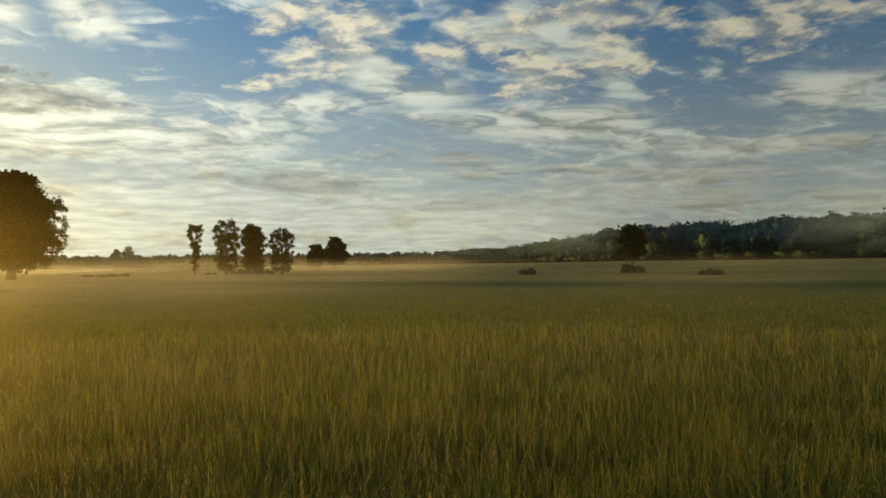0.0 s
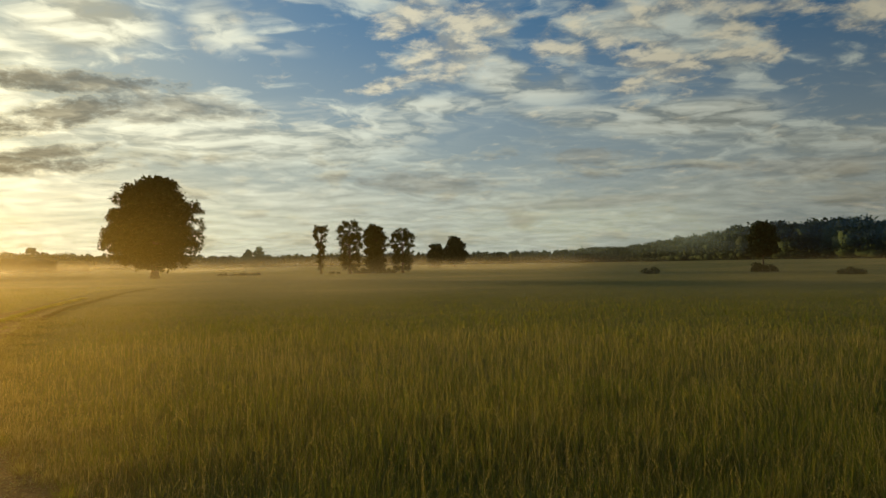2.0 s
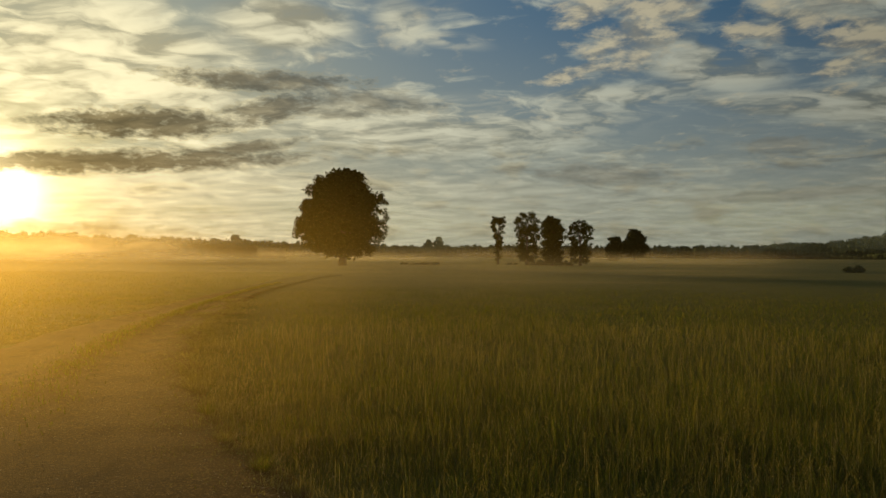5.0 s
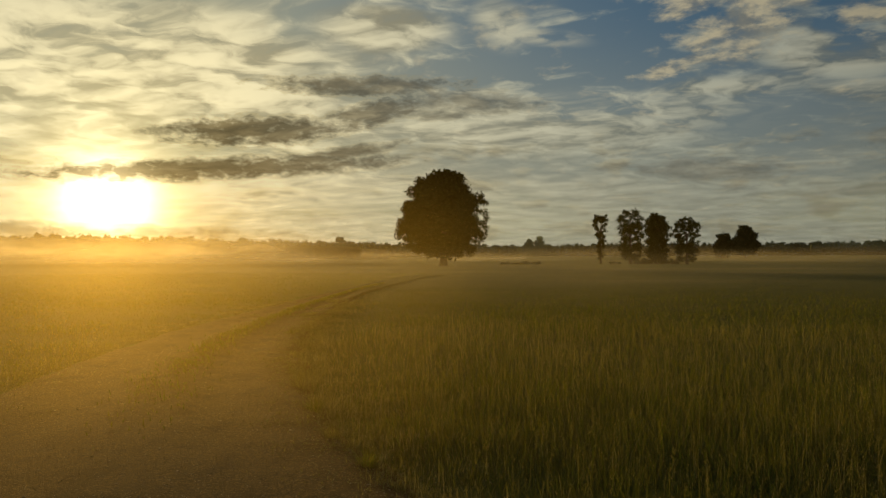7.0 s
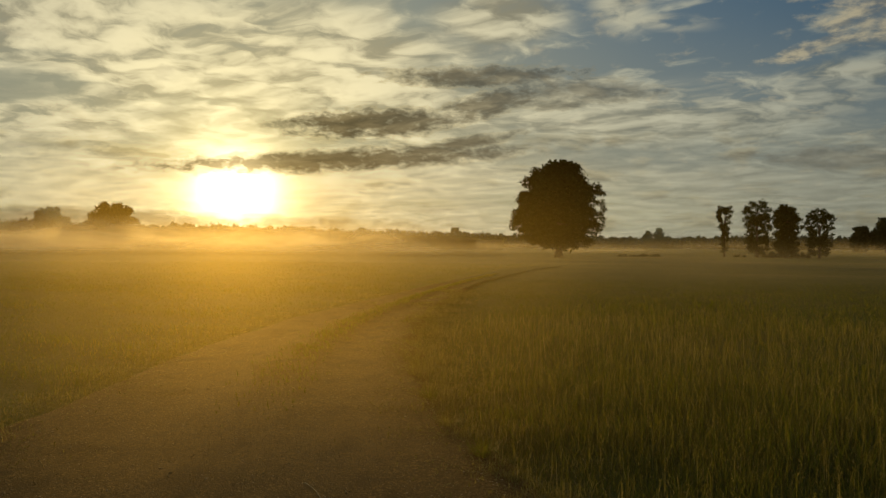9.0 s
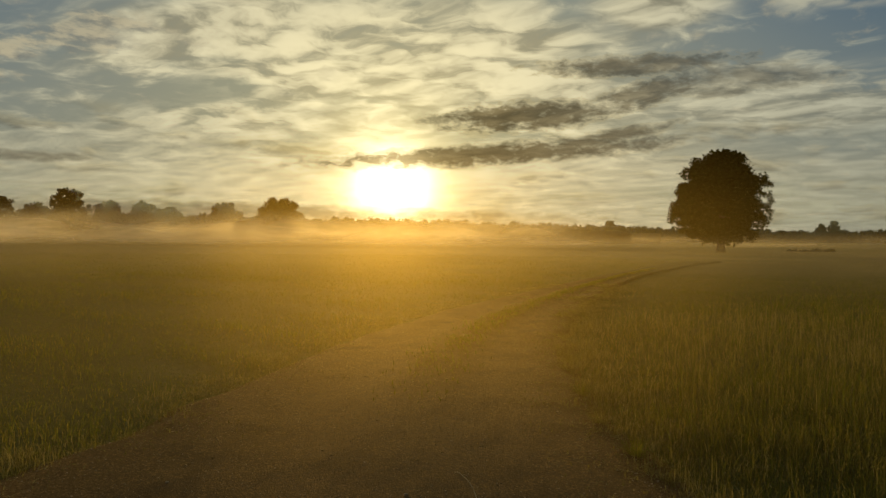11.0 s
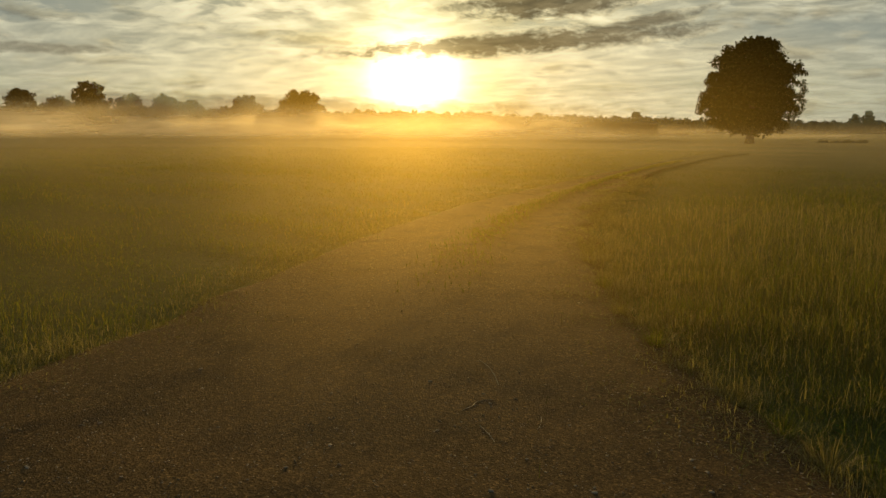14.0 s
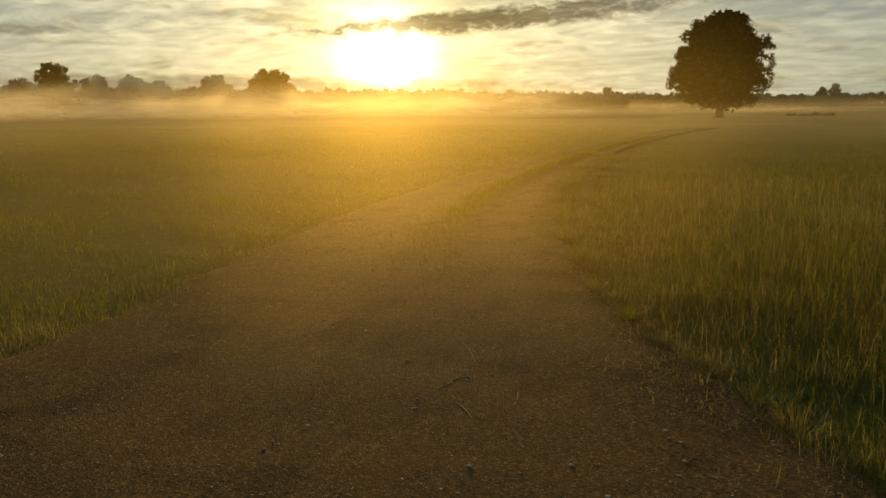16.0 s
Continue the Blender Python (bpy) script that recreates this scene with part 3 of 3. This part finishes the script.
def wood_rows(azs, dists, tops, step_m, rows_deep):
    out = []
    az = azs[0]
    while az > azs[-1]:
        d = np.interp(-az, [-a for a in azs], dists)
        h = np.interp(-az, [-a for a in azs], tops)
        for k in range(rows_deep):
            out.append((az + rng.uniform(-0.3, 0.3) * math.degrees(step_m / d), d + k * 11 + rng.uniform(-4, 4), h * rng.uniform(0.82, 1.05)))
        az -= math.degrees(step_m / d)
    return out


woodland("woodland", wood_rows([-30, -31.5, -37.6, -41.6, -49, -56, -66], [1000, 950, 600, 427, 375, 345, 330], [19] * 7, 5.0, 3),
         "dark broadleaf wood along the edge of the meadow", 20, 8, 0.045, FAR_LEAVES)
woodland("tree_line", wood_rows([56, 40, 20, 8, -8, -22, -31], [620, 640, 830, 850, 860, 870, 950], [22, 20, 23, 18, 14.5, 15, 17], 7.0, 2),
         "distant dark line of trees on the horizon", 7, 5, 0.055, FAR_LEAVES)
for az, top, w in [(-7.0, 1.45, 7.0), (-6.2, 1.2, 5.0), (7.5, 1.5, 9.0), (14.3, 1.35, 8.0), (18.0, 1.4, 9.0)]:
    h = 840 * math.tan(radians(top)) + 0.3
    tree(az, 820, h, [(0.05, 0.6 * w), (0.4, w), (0.7, 0.9 * w), (0.97, 0.3 * w)], "taller tree standing out of the distant tree line",
         clumps=110, per=40, clump=1.3, leaf=0.5, trunk=0.5, limbs=3, far=True)


# ---- grass ----
def blades(places, heights, widths, lean, mat, name, label, joints=2):
    """Thin bent blades, each with a few joints, in one mesh. Returns their tips."""
    n = len(places)
    a = rng.uniform(0, 2 * np.pi, n)
    side = np.stack([np.cos(a), np.sin(a), np.zeros(n)], 1) * widths[:, None] / 2
    b = a + np.pi / 2 + rng.normal(0, 0.7, n)
    reach = heights * lean * rng.uniform(0.05, 1.0, n) ** 1.3
    bend = np.stack([np.cos(b), np.sin(b), np.zeros(n)], 1) * reach[:, None]
    droop = (heights * np.clip(reach / heights, 0, 1.2) ** 2 * 0.6)[:, None]
    up = np.zeros((n, 3))
    up[:, 2] = 1
    rows = []
    for k in range(joints):
        s = k / joints
        mid = places + up * (heights[:, None] * s - droop * s ** 3) + bend * s ** 1.9
        rows += [mid - side * (1 - 0.45 * s), mid + side * (1 - 0.45 * s)]
    tip = places + up * (heights[:, None] - droop) + bend
    rows.append(tip)
    m = 2 * joints + 1
    base = np.arange(n)[:, None] * m
    tris = []
    for k in range(joints - 1):
        tris += [base + [2 * k, 2 * k + 1, 2 * k + 3], base + [2 * k, 2 * k + 3, 2 * k + 2]]
    tris.append(base + [m - 3, m - 2, m - 1])
    tagged(new(name, fast_mesh(name, np.stack(rows, 1).reshape(-1, 3), np.concatenate(tris), mat)), label, "grass", kind="stuff")
    return tip


def scatter(n, r0, r1, az0, az1, power):
    """Places whose number per area falls with distance."""
    u = rng.uniform(0, 1, n)
    k = 2 - power
    r = (r0 ** k + u * (r1 ** k - r0 ** k)) ** (1 / k)
    a = np.radians(rng.uniform(az0, az1, n))
    return np.stack([-r * np.sin(a), r * np.cos(a)], 1), r


def bumps(x, y, size, seed):
    """Smooth random values from 0 to 1 over the ground, with features of that size in metres."""
    table = np.random.default_rng(int(seed * 10)).uniform(0, 1, (64, 64))
    u, v = np.asarray(x) / size, np.asarray(y) / size
    i, j = np.floor(u).astype(int), np.floor(v).astype(int)
    a, b = smooth(u - i, 0, 1), smooth(v - j, 0, 1)
    return ((table[i % 64, j % 64] * (1 - a) + table[(i + 1) % 64, j % 64] * a) * (1 - b)
            + (table[i % 64, (j + 1) % 64] * (1 - a) + table[(i + 1) % 64, (j + 1) % 64] * a) * b)


def ragged(x, y, seed):
    """How far a grass edge strays, in metres."""
    return 0.75 * (bumps(x, y, 1.3, seed) - 0.5) + 0.5 * (bumps(x, y, 0.45, seed + 2) - 0.5) + 0.2 * (bumps(x, y, 0.16, seed + 3) - 0.5)


def grow(n, r0, r1, az0, az1, power, rows, sign, seed):
    """Places on one side of the track, with their distance from its edge."""
    xy, r = scatter(n, r0, r1, az0, az1, power)
    off = sign * (xy[:, 0] - edge(rows, xy[:, 1]))
    near = np.abs(off) < 1.6
    stray = rng.normal(0, 0.10, n) - (rng.uniform(0, 1, n) < 0.14) * rng.exponential(0.4, n)
    stray[near] += ragged(xy[near, 0], xy[near, 1], seed)
    keep = off > stray
    return xy[keep], r[keep], (off - stray)[keep]


def meadow():
    for n, r0, r1, joints, name in [(150000, 2.2, 10.0, 3, "near_grass"), (270000, 10.0, 50, 2, "meadow_grass")]:
        xy, r, off = grow(n, r0, r1, -68, 16, 1.2 if joints == 3 else 1.35, RIGHT_EDGE, 1, 1.0)
        h = np.interp(off, [0, 0.5, 1.2, 2.5, 4.0], [0.03, 0.07, 0.13, 0.21, 0.26]) * rng.uniform(0.35, 1.4, len(xy))
        tuft = bumps(xy[:, 0], xy[:, 1], 0.55, 6) * 0.6 + bumps(xy[:, 0], xy[:, 1], 2.3, 7) * 0.5
        h *= 0.30 + 1.25 * tuft
        h *= np.interp(r, [7, 13, 28, 48], [1.0, 0.68, 0.36, 0.10])
        far = rng.uniform(0, 1, len(xy)) < np.interp(r + 7 * (bumps(xy[:, 0], xy[:, 1], 6.0, 12) - 0.5), [24, 48], [1.0, 0.0])
        xy, r, off, h = xy[far], r[far], off[far], h[far]
        p = np.column_stack([xy, land(xy[:, 0], xy[:, 1])])
        w = (0.0019 + 0.00036 * np.minimum(r, 70)) * rng.uniform(0.5, 1.3, len(xy))
        blades(p, h, w, 2.1, MEADOW, name, "tall unmown meadow grass, green with straw stalks", joints)
    # flowering stalks with loose heads
    xy, r = scatter(11000, 3.0, 17, -66, 12, 1.2)
    off = xy[:, 0] - edge(RIGHT_EDGE, xy[:, 1])
    keep = off > 0.8
    xy, r, off = xy[keep], r[keep], off[keep]
    h = np.interp(off, [0.8, 3.0], [0.22, 0.42]) * rng.uniform(0.6, 1.2, len(xy))
    p = np.column_stack([xy, land(xy[:, 0], xy[:, 1])])
    tips = blades(p, h, (0.0014 + 0.00025 * r) * rng.uniform(0.8, 1.3, len(xy)), 0.7, SEEDS, "grass_stalks", "tall dry flowering grass stalks")
    n = len(tips)
    k = 7
    c = np.repeat(tips, k, 0)
    c[:, 2] -= np.tile(np.arange(k) * 0.014, n)
    c[:, :2] += rng.normal(0, 0.009, (n * k, 2))
    u = rng.normal(size=(n * k, 3)) * 0.3
    u[:, 2] = 1
    s = np.repeat(0.005 + 0.0003 * r, k)[:, None]
    v = np.cross(u, rng.normal(size=(n * k, 3)))
    v /= np.linalg.norm(v, axis=1)[:, None]
    quad = np.stack([c - u * s, c + v * s * 0.4, c + u * s, c - v * s * 0.4], 1).reshape(-1, 3)
    base = np.arange(n * k)[:, None] * 4
    tagged(new("seed_heads", fast_mesh("seed_heads", quad, np.concatenate([base + [0, 1, 2], base + [0, 2, 3]]), SEEDS)),
           "brown seed heads of the meadow grass", "grass", kind="stuff")


def lawn():
    xy, r, off = grow(250000, 2.4, 80, 0, 72, 1.5, LEFT_EDGE, -1, 4.0)
    h = np.interp(off, [0, 0.5, 2.0], [0.025, 0.05, 0.065]) * rng.uniform(0.4, 1.4, len(xy))
    u, v = 0.42 * xy[:, 0] + 0.9 * xy[:, 1], 0.9 * xy[:, 0] - 0.42 * xy[:, 1]
    h *= 0.10 + 0.7 * bumps(xy[:, 0], xy[:, 1], 0.35, 8) + 1.5 * bumps(u, 0.3 * v, 0.9, 9) ** 1.5
    p = np.column_stack([xy, land(xy[:, 0], xy[:, 1])])
    w = (0.0020 + 0.00042 * np.minimum(r, 60)) * rng.uniform(0.6, 1.3, len(xy))
    blades(p, h, w, 1.3, LAWN, "field_grass", "short grass of the mown field beside the track")


def verge():
    """Sparse short grass between the wheel ruts, further along the track."""
    y = 6 + 40 * rng.uniform(0, 1, 9000) ** 1.6
    a, b = edge(LEFT_EDGE, y), edge(RIGHT_EDGE, y)
    x = a + (b - a) * (0.52 + rng.normal(0, 0.07, len(y)))
    keep = rng.uniform(0, 1, len(y)) < smooth(y, 6, 13) * (0.3 + bumps(x, y, 0.8, 11))
    x, y = x[keep], y[keep]
    r = np.hypot(x, y)
    p = np.column_stack([x, y, [track_height(u, v) for u, v in zip(x, y)]])
    blades(p, rng.uniform(0.02, 0.08, len(x)), (0.003 + 0.0007 * r) * rng.uniform(0.6, 1.3, len(x)), 0.9, LAWN, "track_grass",
           "sparse short grass between the wheel ruts")


def verge_strip(rows, sign, seed, count, tall, label):
    """Low bleached grass where a field meets the track."""
    y = 2.2 + 26 * rng.uniform(0, 1, count) ** 1.9
    x0 = edge(rows, y)
    x = x0 + sign * (ragged(x0, y, seed) + np.abs(rng.normal(0, 0.42, count)) - 0.12)
    keep = rng.uniform(0, 1, count) < 0.15 + 1.1 * bumps(x, y, 0.35, 14) ** 1.5
    x, y = x[keep], y[keep]
    r = np.hypot(x, y)
    p = np.column_stack([x, y, np.maximum(land(x, y), 0) + 0.04])
    blades(p, tall * rng.uniform(0.2, 1.0, len(x)) * (0.4 + 1.1 * bumps(x, y, 0.3, 15)), (0.0016 + 0.00035 * r) * rng.uniform(0.6, 1.3, len(x)), 1.8, SEEDS, "verge_grass", label, 3)


def litter():
    """Dry fallen blades along both edges of the track."""
    for rows, sign, seed, name in [(RIGHT_EDGE, 1, 1.0, "dry_grass"), (LEFT_EDGE, -1, 4.0, "dry_straw")]:
        y = 2.0 + (20 if sign > 0 else 9) * rng.uniform(0, 1, 9000 if sign > 0 else 2600) ** 1.8
        x = edge(rows, y) + sign * (rng.normal(-0.02, 0.3, len(y)) + ragged(edge(rows, y), y, seed))
        p = np.column_stack([x, y, [track_height(a, b) for a, b in zip(x, y)]])
        r = np.hypot(x, y)
        blades(p, rng.uniform(0.008, 0.04, len(y)), (0.0018 + 0.0006 * r) * rng.uniform(0.7, 1.4, len(y)), 4.5, SEEDS, name,
               "dry brown grass litter along the edge of the track", 3)


meadow()
lawn()
verge()
verge_strip(RIGHT_EDGE, 1, 1.0, 42000, 0.15, "low bleached grass between the track and the tall meadow")
verge_strip(LEFT_EDGE, -1, 4.0, 26000, 0.09, "low bleached grass between the track and the mown field")
litter()


# ---- mist ----
def mist(radius, az0, az1, top, strength, low, label, sun_bias, mat):
    """A long thin sheet that follows the field, thinning upward: ground mist, and the added glare and haze sheets."""
    turns = np.linspace(az0, az1, int(abs(az1 - az0) * 1.2))
    levels = np.linspace(0, 1, 15) ** 1.5
    verts, faces, dens = [], [], []
    for a in turns:
        r = radius * (1 + 0.05 * math.sin(a * 0.21 + radius))
        x, y = -r * math.sin(radians(a)), r * math.cos(radians(a))
        g = float(land(x, y))
        side = smooth(a, az0, az0 + 12) * (1 - smooth(a, az1 - 12, az1))
        # sheets are made denser toward the sun, painting its glow there
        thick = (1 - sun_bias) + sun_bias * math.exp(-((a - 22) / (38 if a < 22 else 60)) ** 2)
        for s in levels:
            verts.append((x, y, g + s * top))
            rise = smooth(s, 0.0, low)
            dens.append(float(strength * side * thick * rise * (1 - smooth(s, low, 1.0)) ** 1.3))
    m = len(levels)
    for i in range(len(turns) - 1):
        for k in range(m - 1):
            a = i * m + k
            faces.append((a, a + m, a + m + 1, a + 1))
    me = mesh_of("mist", verts, faces, mat, True)
    at = me.attributes.new("mist_share", "FLOAT", "POINT")
    at.data.foreach_set("value", dens)
    tagged(new("mist", me), label, "mist", kind="stuff")


# three near sheets added to imitate amber sun glare over track and grass
mist(4.2, -60, 75, 1.8, 0.096, 0.55, "amber haze sheet over the track, added for sun glare", 0.92, GLARE_HAZE)
mist(7.5, -60, 75, 2.6, 0.066, 0.45, "amber haze sheet over the near grass, added for sun glare", 0.90, GLARE_HAZE)
mist(17, -60, 75, 4.6, 0.070, 0.3, "amber haze sheet over the grass, added for sun glare", 0.85, GLARE_HAZE)
mist(32, -65, 75, 2.2, 0.10, 0.4, "thin ground mist over the meadow", 0.75, MIST)
mist(60, -65, 75, 2.4, 0.12, 0.4, "thin ground mist over the meadow", 0.65, MIST)
mist(108, 4, 85, 6.2, 0.48, 0.3, "low ground mist lying on the field", 0.2, MIST)
mist(178, -62, 78, 3.4, 0.42, 0.3, "white bank of ground mist behind the trees", 0.93, MIST)
mist(205, 6, 84, 9.5, 0.65, 0.3, "deep bank of ground mist round the foot of the trees", 0.2, MIST)
mist(290, -40, 78, 5.0, 0.26, 0.3, "white bank of ground mist before the far trees", 0.85, MIST)
# tall sheet added to lift the dark far woods as distance haze would
mist(305, -68, 84, 34, 0.21, 0.35, "thin blue sheet painting distance haze before the far woods", 0.3, BLUE_HAZE)


# ---- loose things on the track ----
def pebble_field():
    """Loose grit on the track, joined."""
    base = np.array([(1, 0, 0), (-0.9, 0.1, 0), (0.1, 0.8, 0), (0, -0.9, 0.05), (0.1, 0, 0.32), (0, 0, -0.5)])
    tri = np.array([(0, 2, 4), (2, 1, 4), (1, 3, 4), (3, 0, 4), (2, 0, 5), (1, 2, 5), (3, 1, 5), (0, 3, 5)])
    xy, r = scatter(42000, 1.6, 14, -20, 70, 1.3)
    keep = (xy[:, 0] > edge(LEFT_EDGE, xy[:, 1]) - 0.1) & (xy[:, 0] < edge(RIGHT_EDGE, xy[:, 1]) + 0.15)
    xy, r = xy[keep], r[keep]
    n = len(xy)
    a = rng.uniform(0, 2 * np.pi, n)
    size = 0.0028 * np.clip(np.exp(rng.normal(0, 0.6, n)), 0.3, 2.6) * (1 + 0.08 * r)
    shape = base[None] * rng.uniform(0.7, 1.2, (n, 6, 1)) * size[:, None, None]
    x = shape[:, :, 0] * np.cos(a)[:, None] - shape[:, :, 1] * np.sin(a)[:, None] + xy[:, :1]
    y = shape[:, :, 0] * np.sin(a)[:, None] + shape[:, :, 1] * np.cos(a)[:, None] + xy[:, 1:]
    z = shape[:, :, 2] + np.array([track_height(px, py) for px, py in xy])[:, None]
    v = np.stack([x, y, z], 2).reshape(-1, 3)
    t = (np.arange(n)[:, None, None] * 6 + tri[None]).reshape(-1, 3)
    tagged(new("gravel", fast_mesh("gravel", v, t, STONE)), "loose brown and grey grit scattered over the farm track", "gravel", kind="stuff")


def stone(x, y, size, turn):
    bm = bmesh.new()
    bmesh.ops.create_icosphere(bm, subdivisions=2, radius=1)
    for v in bm.verts:
        k = 1 + 0.28 * noise.noise(v.co * 1.4 + Vector((x * 7, y * 7, 0)))
        v.co = Vector((v.co.x * k, v.co.y * k * 0.72, max(v.co.z * k, -0.5) * 0.30)) * size * 0.6
    size *= 0.8
    me = bpy.data.meshes.new("stone")
    bm.to_mesh(me)
    bm.free()
    me.materials.append(STONE)
    ob = new("stone", me)
    ob.matrix_basis = pose(x, y, track_height(x, y) + size * 0.04, 0, 0, turn)
    tagged(ob, "small pale flat stone lying on the gravel track", "stone", "stones on the track")


def twig(points, thick, label):
    thick *= 0.5
    way = [(x, y, track_height(x, y) + 0.4 * h + 0.5 * thick) for x, y, h in points]
    cu = bpy.data.curves.new("twig", "CURVE")
    cu.dimensions, cu.bevel_depth, cu.bevel_resolution, cu.resolution_u = "3D", thick, 2, 8
    sp = cu.splines.new("NURBS")
    sp.points.add(len(way) - 1)
    for p, c in zip(sp.points, way):
        p.co = (*c, 1)
    sp.use_endpoint_u, sp.order_u = True, 3
    holder = bpy.data.objects.new("twig", cu)
    me = bpy.data.meshes.new_from_object(holder)
    bpy.data.objects.remove(holder)
    me.name = "twig"
    me.materials.clear()
    me.materials.append(STRAW)
    tagged(new("twig", me), label, "twig")


def blade_mesh(name, n, spread, height, width, lean, mat):
    a, d = rng.uniform(0, 2 * np.pi, n), spread * np.sqrt(rng.uniform(0, 1, n))
    root = np.stack([d * np.cos(a), d * np.sin(a), np.full(n, -0.01)], 1)
    out = np.stack([np.cos(a), np.sin(a), np.zeros(n)], 1)
    side = np.stack([-np.sin(a), np.cos(a), np.zeros(n)], 1) * (width * rng.uniform(0.6, 1.2, n))[:, None] / 2
    h, reach = height * rng.uniform(0.5, 1.1, n), lean * height * rng.uniform(0.3, 1.0, n)
    rows = []
    for s in (0.0, 0.35, 0.7):
        mid = root + out * (reach * s ** 1.8)[:, None]
        mid[:, 2] += h * (s - 0.25 * s ** 3)
        rows += [mid - side * (1 - 0.4 * s), mid + side * (1 - 0.4 * s)]
    tip = root + out * reach[:, None]
    tip[:, 2] += h * 0.72
    rows.append(tip)
    base = np.arange(n)[:, None] * 7
    tris = np.concatenate([base + c for c in ([0, 1, 3], [0, 3, 2], [2, 3, 5], [2, 5, 4], [4, 5, 6])])
    return fast_mesh(name, np.stack(rows, 1).reshape(-1, 3), tris, mat)


def tuft(x, y, size, dry):
    ob = new("grass_tuft", blade_mesh("grass_tuft", 190, 0.36 * size, 0.72 * size, 0.0030, 1.1, SEEDS if dry else MEADOW))
    ob.matrix_basis = pose(x, y, track_height(x, y) - 0.005, 0, 0, x * 77)
    tagged(ob, "dry golden grass tuft at the edge of the track" if dry else "green grass tuft at the edge of the track", "grass", "tufts along the track")


def weed(x, y, size):
    """A low plant with broad leaves on a short stem."""
    root = new("weed")
    root.matrix_basis = pose(x, y, track_height(x, y), 0, 0, x * 53)
    tagged(root, "broad-leaved green weed growing at the track edge", "plant")
    part("stem", mesh_of("stem", *tube([(0, 0, -0.02), (0.01, 0, 0.4 * size), (0.02, 0.01, 0.8 * size)], [0.004, 0.003, 0.0015], 6), LEAF_GREEN), root)
    for k in range(11):
        a, lift = k * 2.4, size * (0.08 + 0.065 * k)
        long = size * (0.5 - 0.03 * k)
        verts, faces = [], []
        for s, w in ((0, 0.03), (0.3, 0.17), (0.6, 0.2), (0.85, 0.11), (1.0, 0.01)):
            r, z = long * s, lift + long * (0.55 * s - 0.75 * s * s)
            for q in (-1, 0, 1):
                verts.append((r * math.cos(a) - q * w * long * math.sin(a), r * math.sin(a) + q * w * long * math.cos(a), z + abs(q) * 0.12 * w * long))
        for m in range(4):
            for q in range(2):
                faces.append((3 * m + q, 3 * m + q + 1, 3 * m + q + 4, 3 * m + q + 3))
        part("leaf", mesh_of("leaf", verts, faces, LEAF_GREEN, True), root)


pebble_field()
for x, y, size, turn in [(-2.52, 3.26, 0.022, 10), (-1.75, 4.33, 0.024, 40), (-0.17, 3.71, 0.022, 80), (-1.89, 2.92, 0.020, 15), (-1.42, 3.61, 0.020, 60),
                         (-0.54, 3.24, 0.024, 0), (-1.19, 4.27, 0.026, 20), (-0.95, 3.05, 0.028, 130), (-2.2, 3.9, 0.018, 75), (-0.35, 3.0, 0.025, 33)]:
    stone(x, y, size, turn)
chips = np.random.default_rng(21)
for k in range(46):
    y = 2.5 + 5.5 * chips.uniform() ** 1.5
    x = chips.uniform(float(edge(LEFT_EDGE, y)) + 0.2, float(edge(RIGHT_EDGE, y)) - 0.1)
    stone(x, y, chips.uniform(0.010, 0.020) * (1 + 0.06 * y), chips.uniform(0, 180))
twig([(-1.62, 4.90, 0.0), (-1.53, 4.80, 0.012), (-1.42, 4.62, 0.012), (-1.35, 4.46, 0.0)], 0.0035, "thin pale curved stalk lying on the gravel")
twig([(-1.30, 4.18, 0.0), (-1.38, 4.12, 0.003), (-1.36, 4.02, 0.003), (-1.40, 3.93, 0.0)], 0.0028, "short bent straw lying on the gravel")
twig([(-1.24, 3.76, 0.0), (-1.16, 3.68, 0.004), (-1.10, 3.58, 0.0)], 0.0035, "short brown twig lying on the gravel")
twig([(-0.98, 4.05, 0.0), (-0.94, 3.92, 0.015), (-0.95, 3.84, 0.0)], 0.0022, "short dry grass stem lying on the gravel")

for x, y, size, dry in [(0.43, 3.9, 0.26, True), (0.02, 4.75, 0.22, True), (-0.55, 5.75, 0.24, False), (-0.95, 6.7, 0.24, True), (0.25, 4.3, 0.2, False),
                        (-1.3, 7.9, 0.25, False), 
                        (0.75, 3.55, 0.28, False), (-1.7, 9.3, 0.26, True)]:
    tuft(x, y, size, dry)
for x, y, size in [(0.55, 4.55, 0.2), (0.72, 3.4, 0.15), (0.86, 4.0, 0.2)]:
    weed(x, y, size)
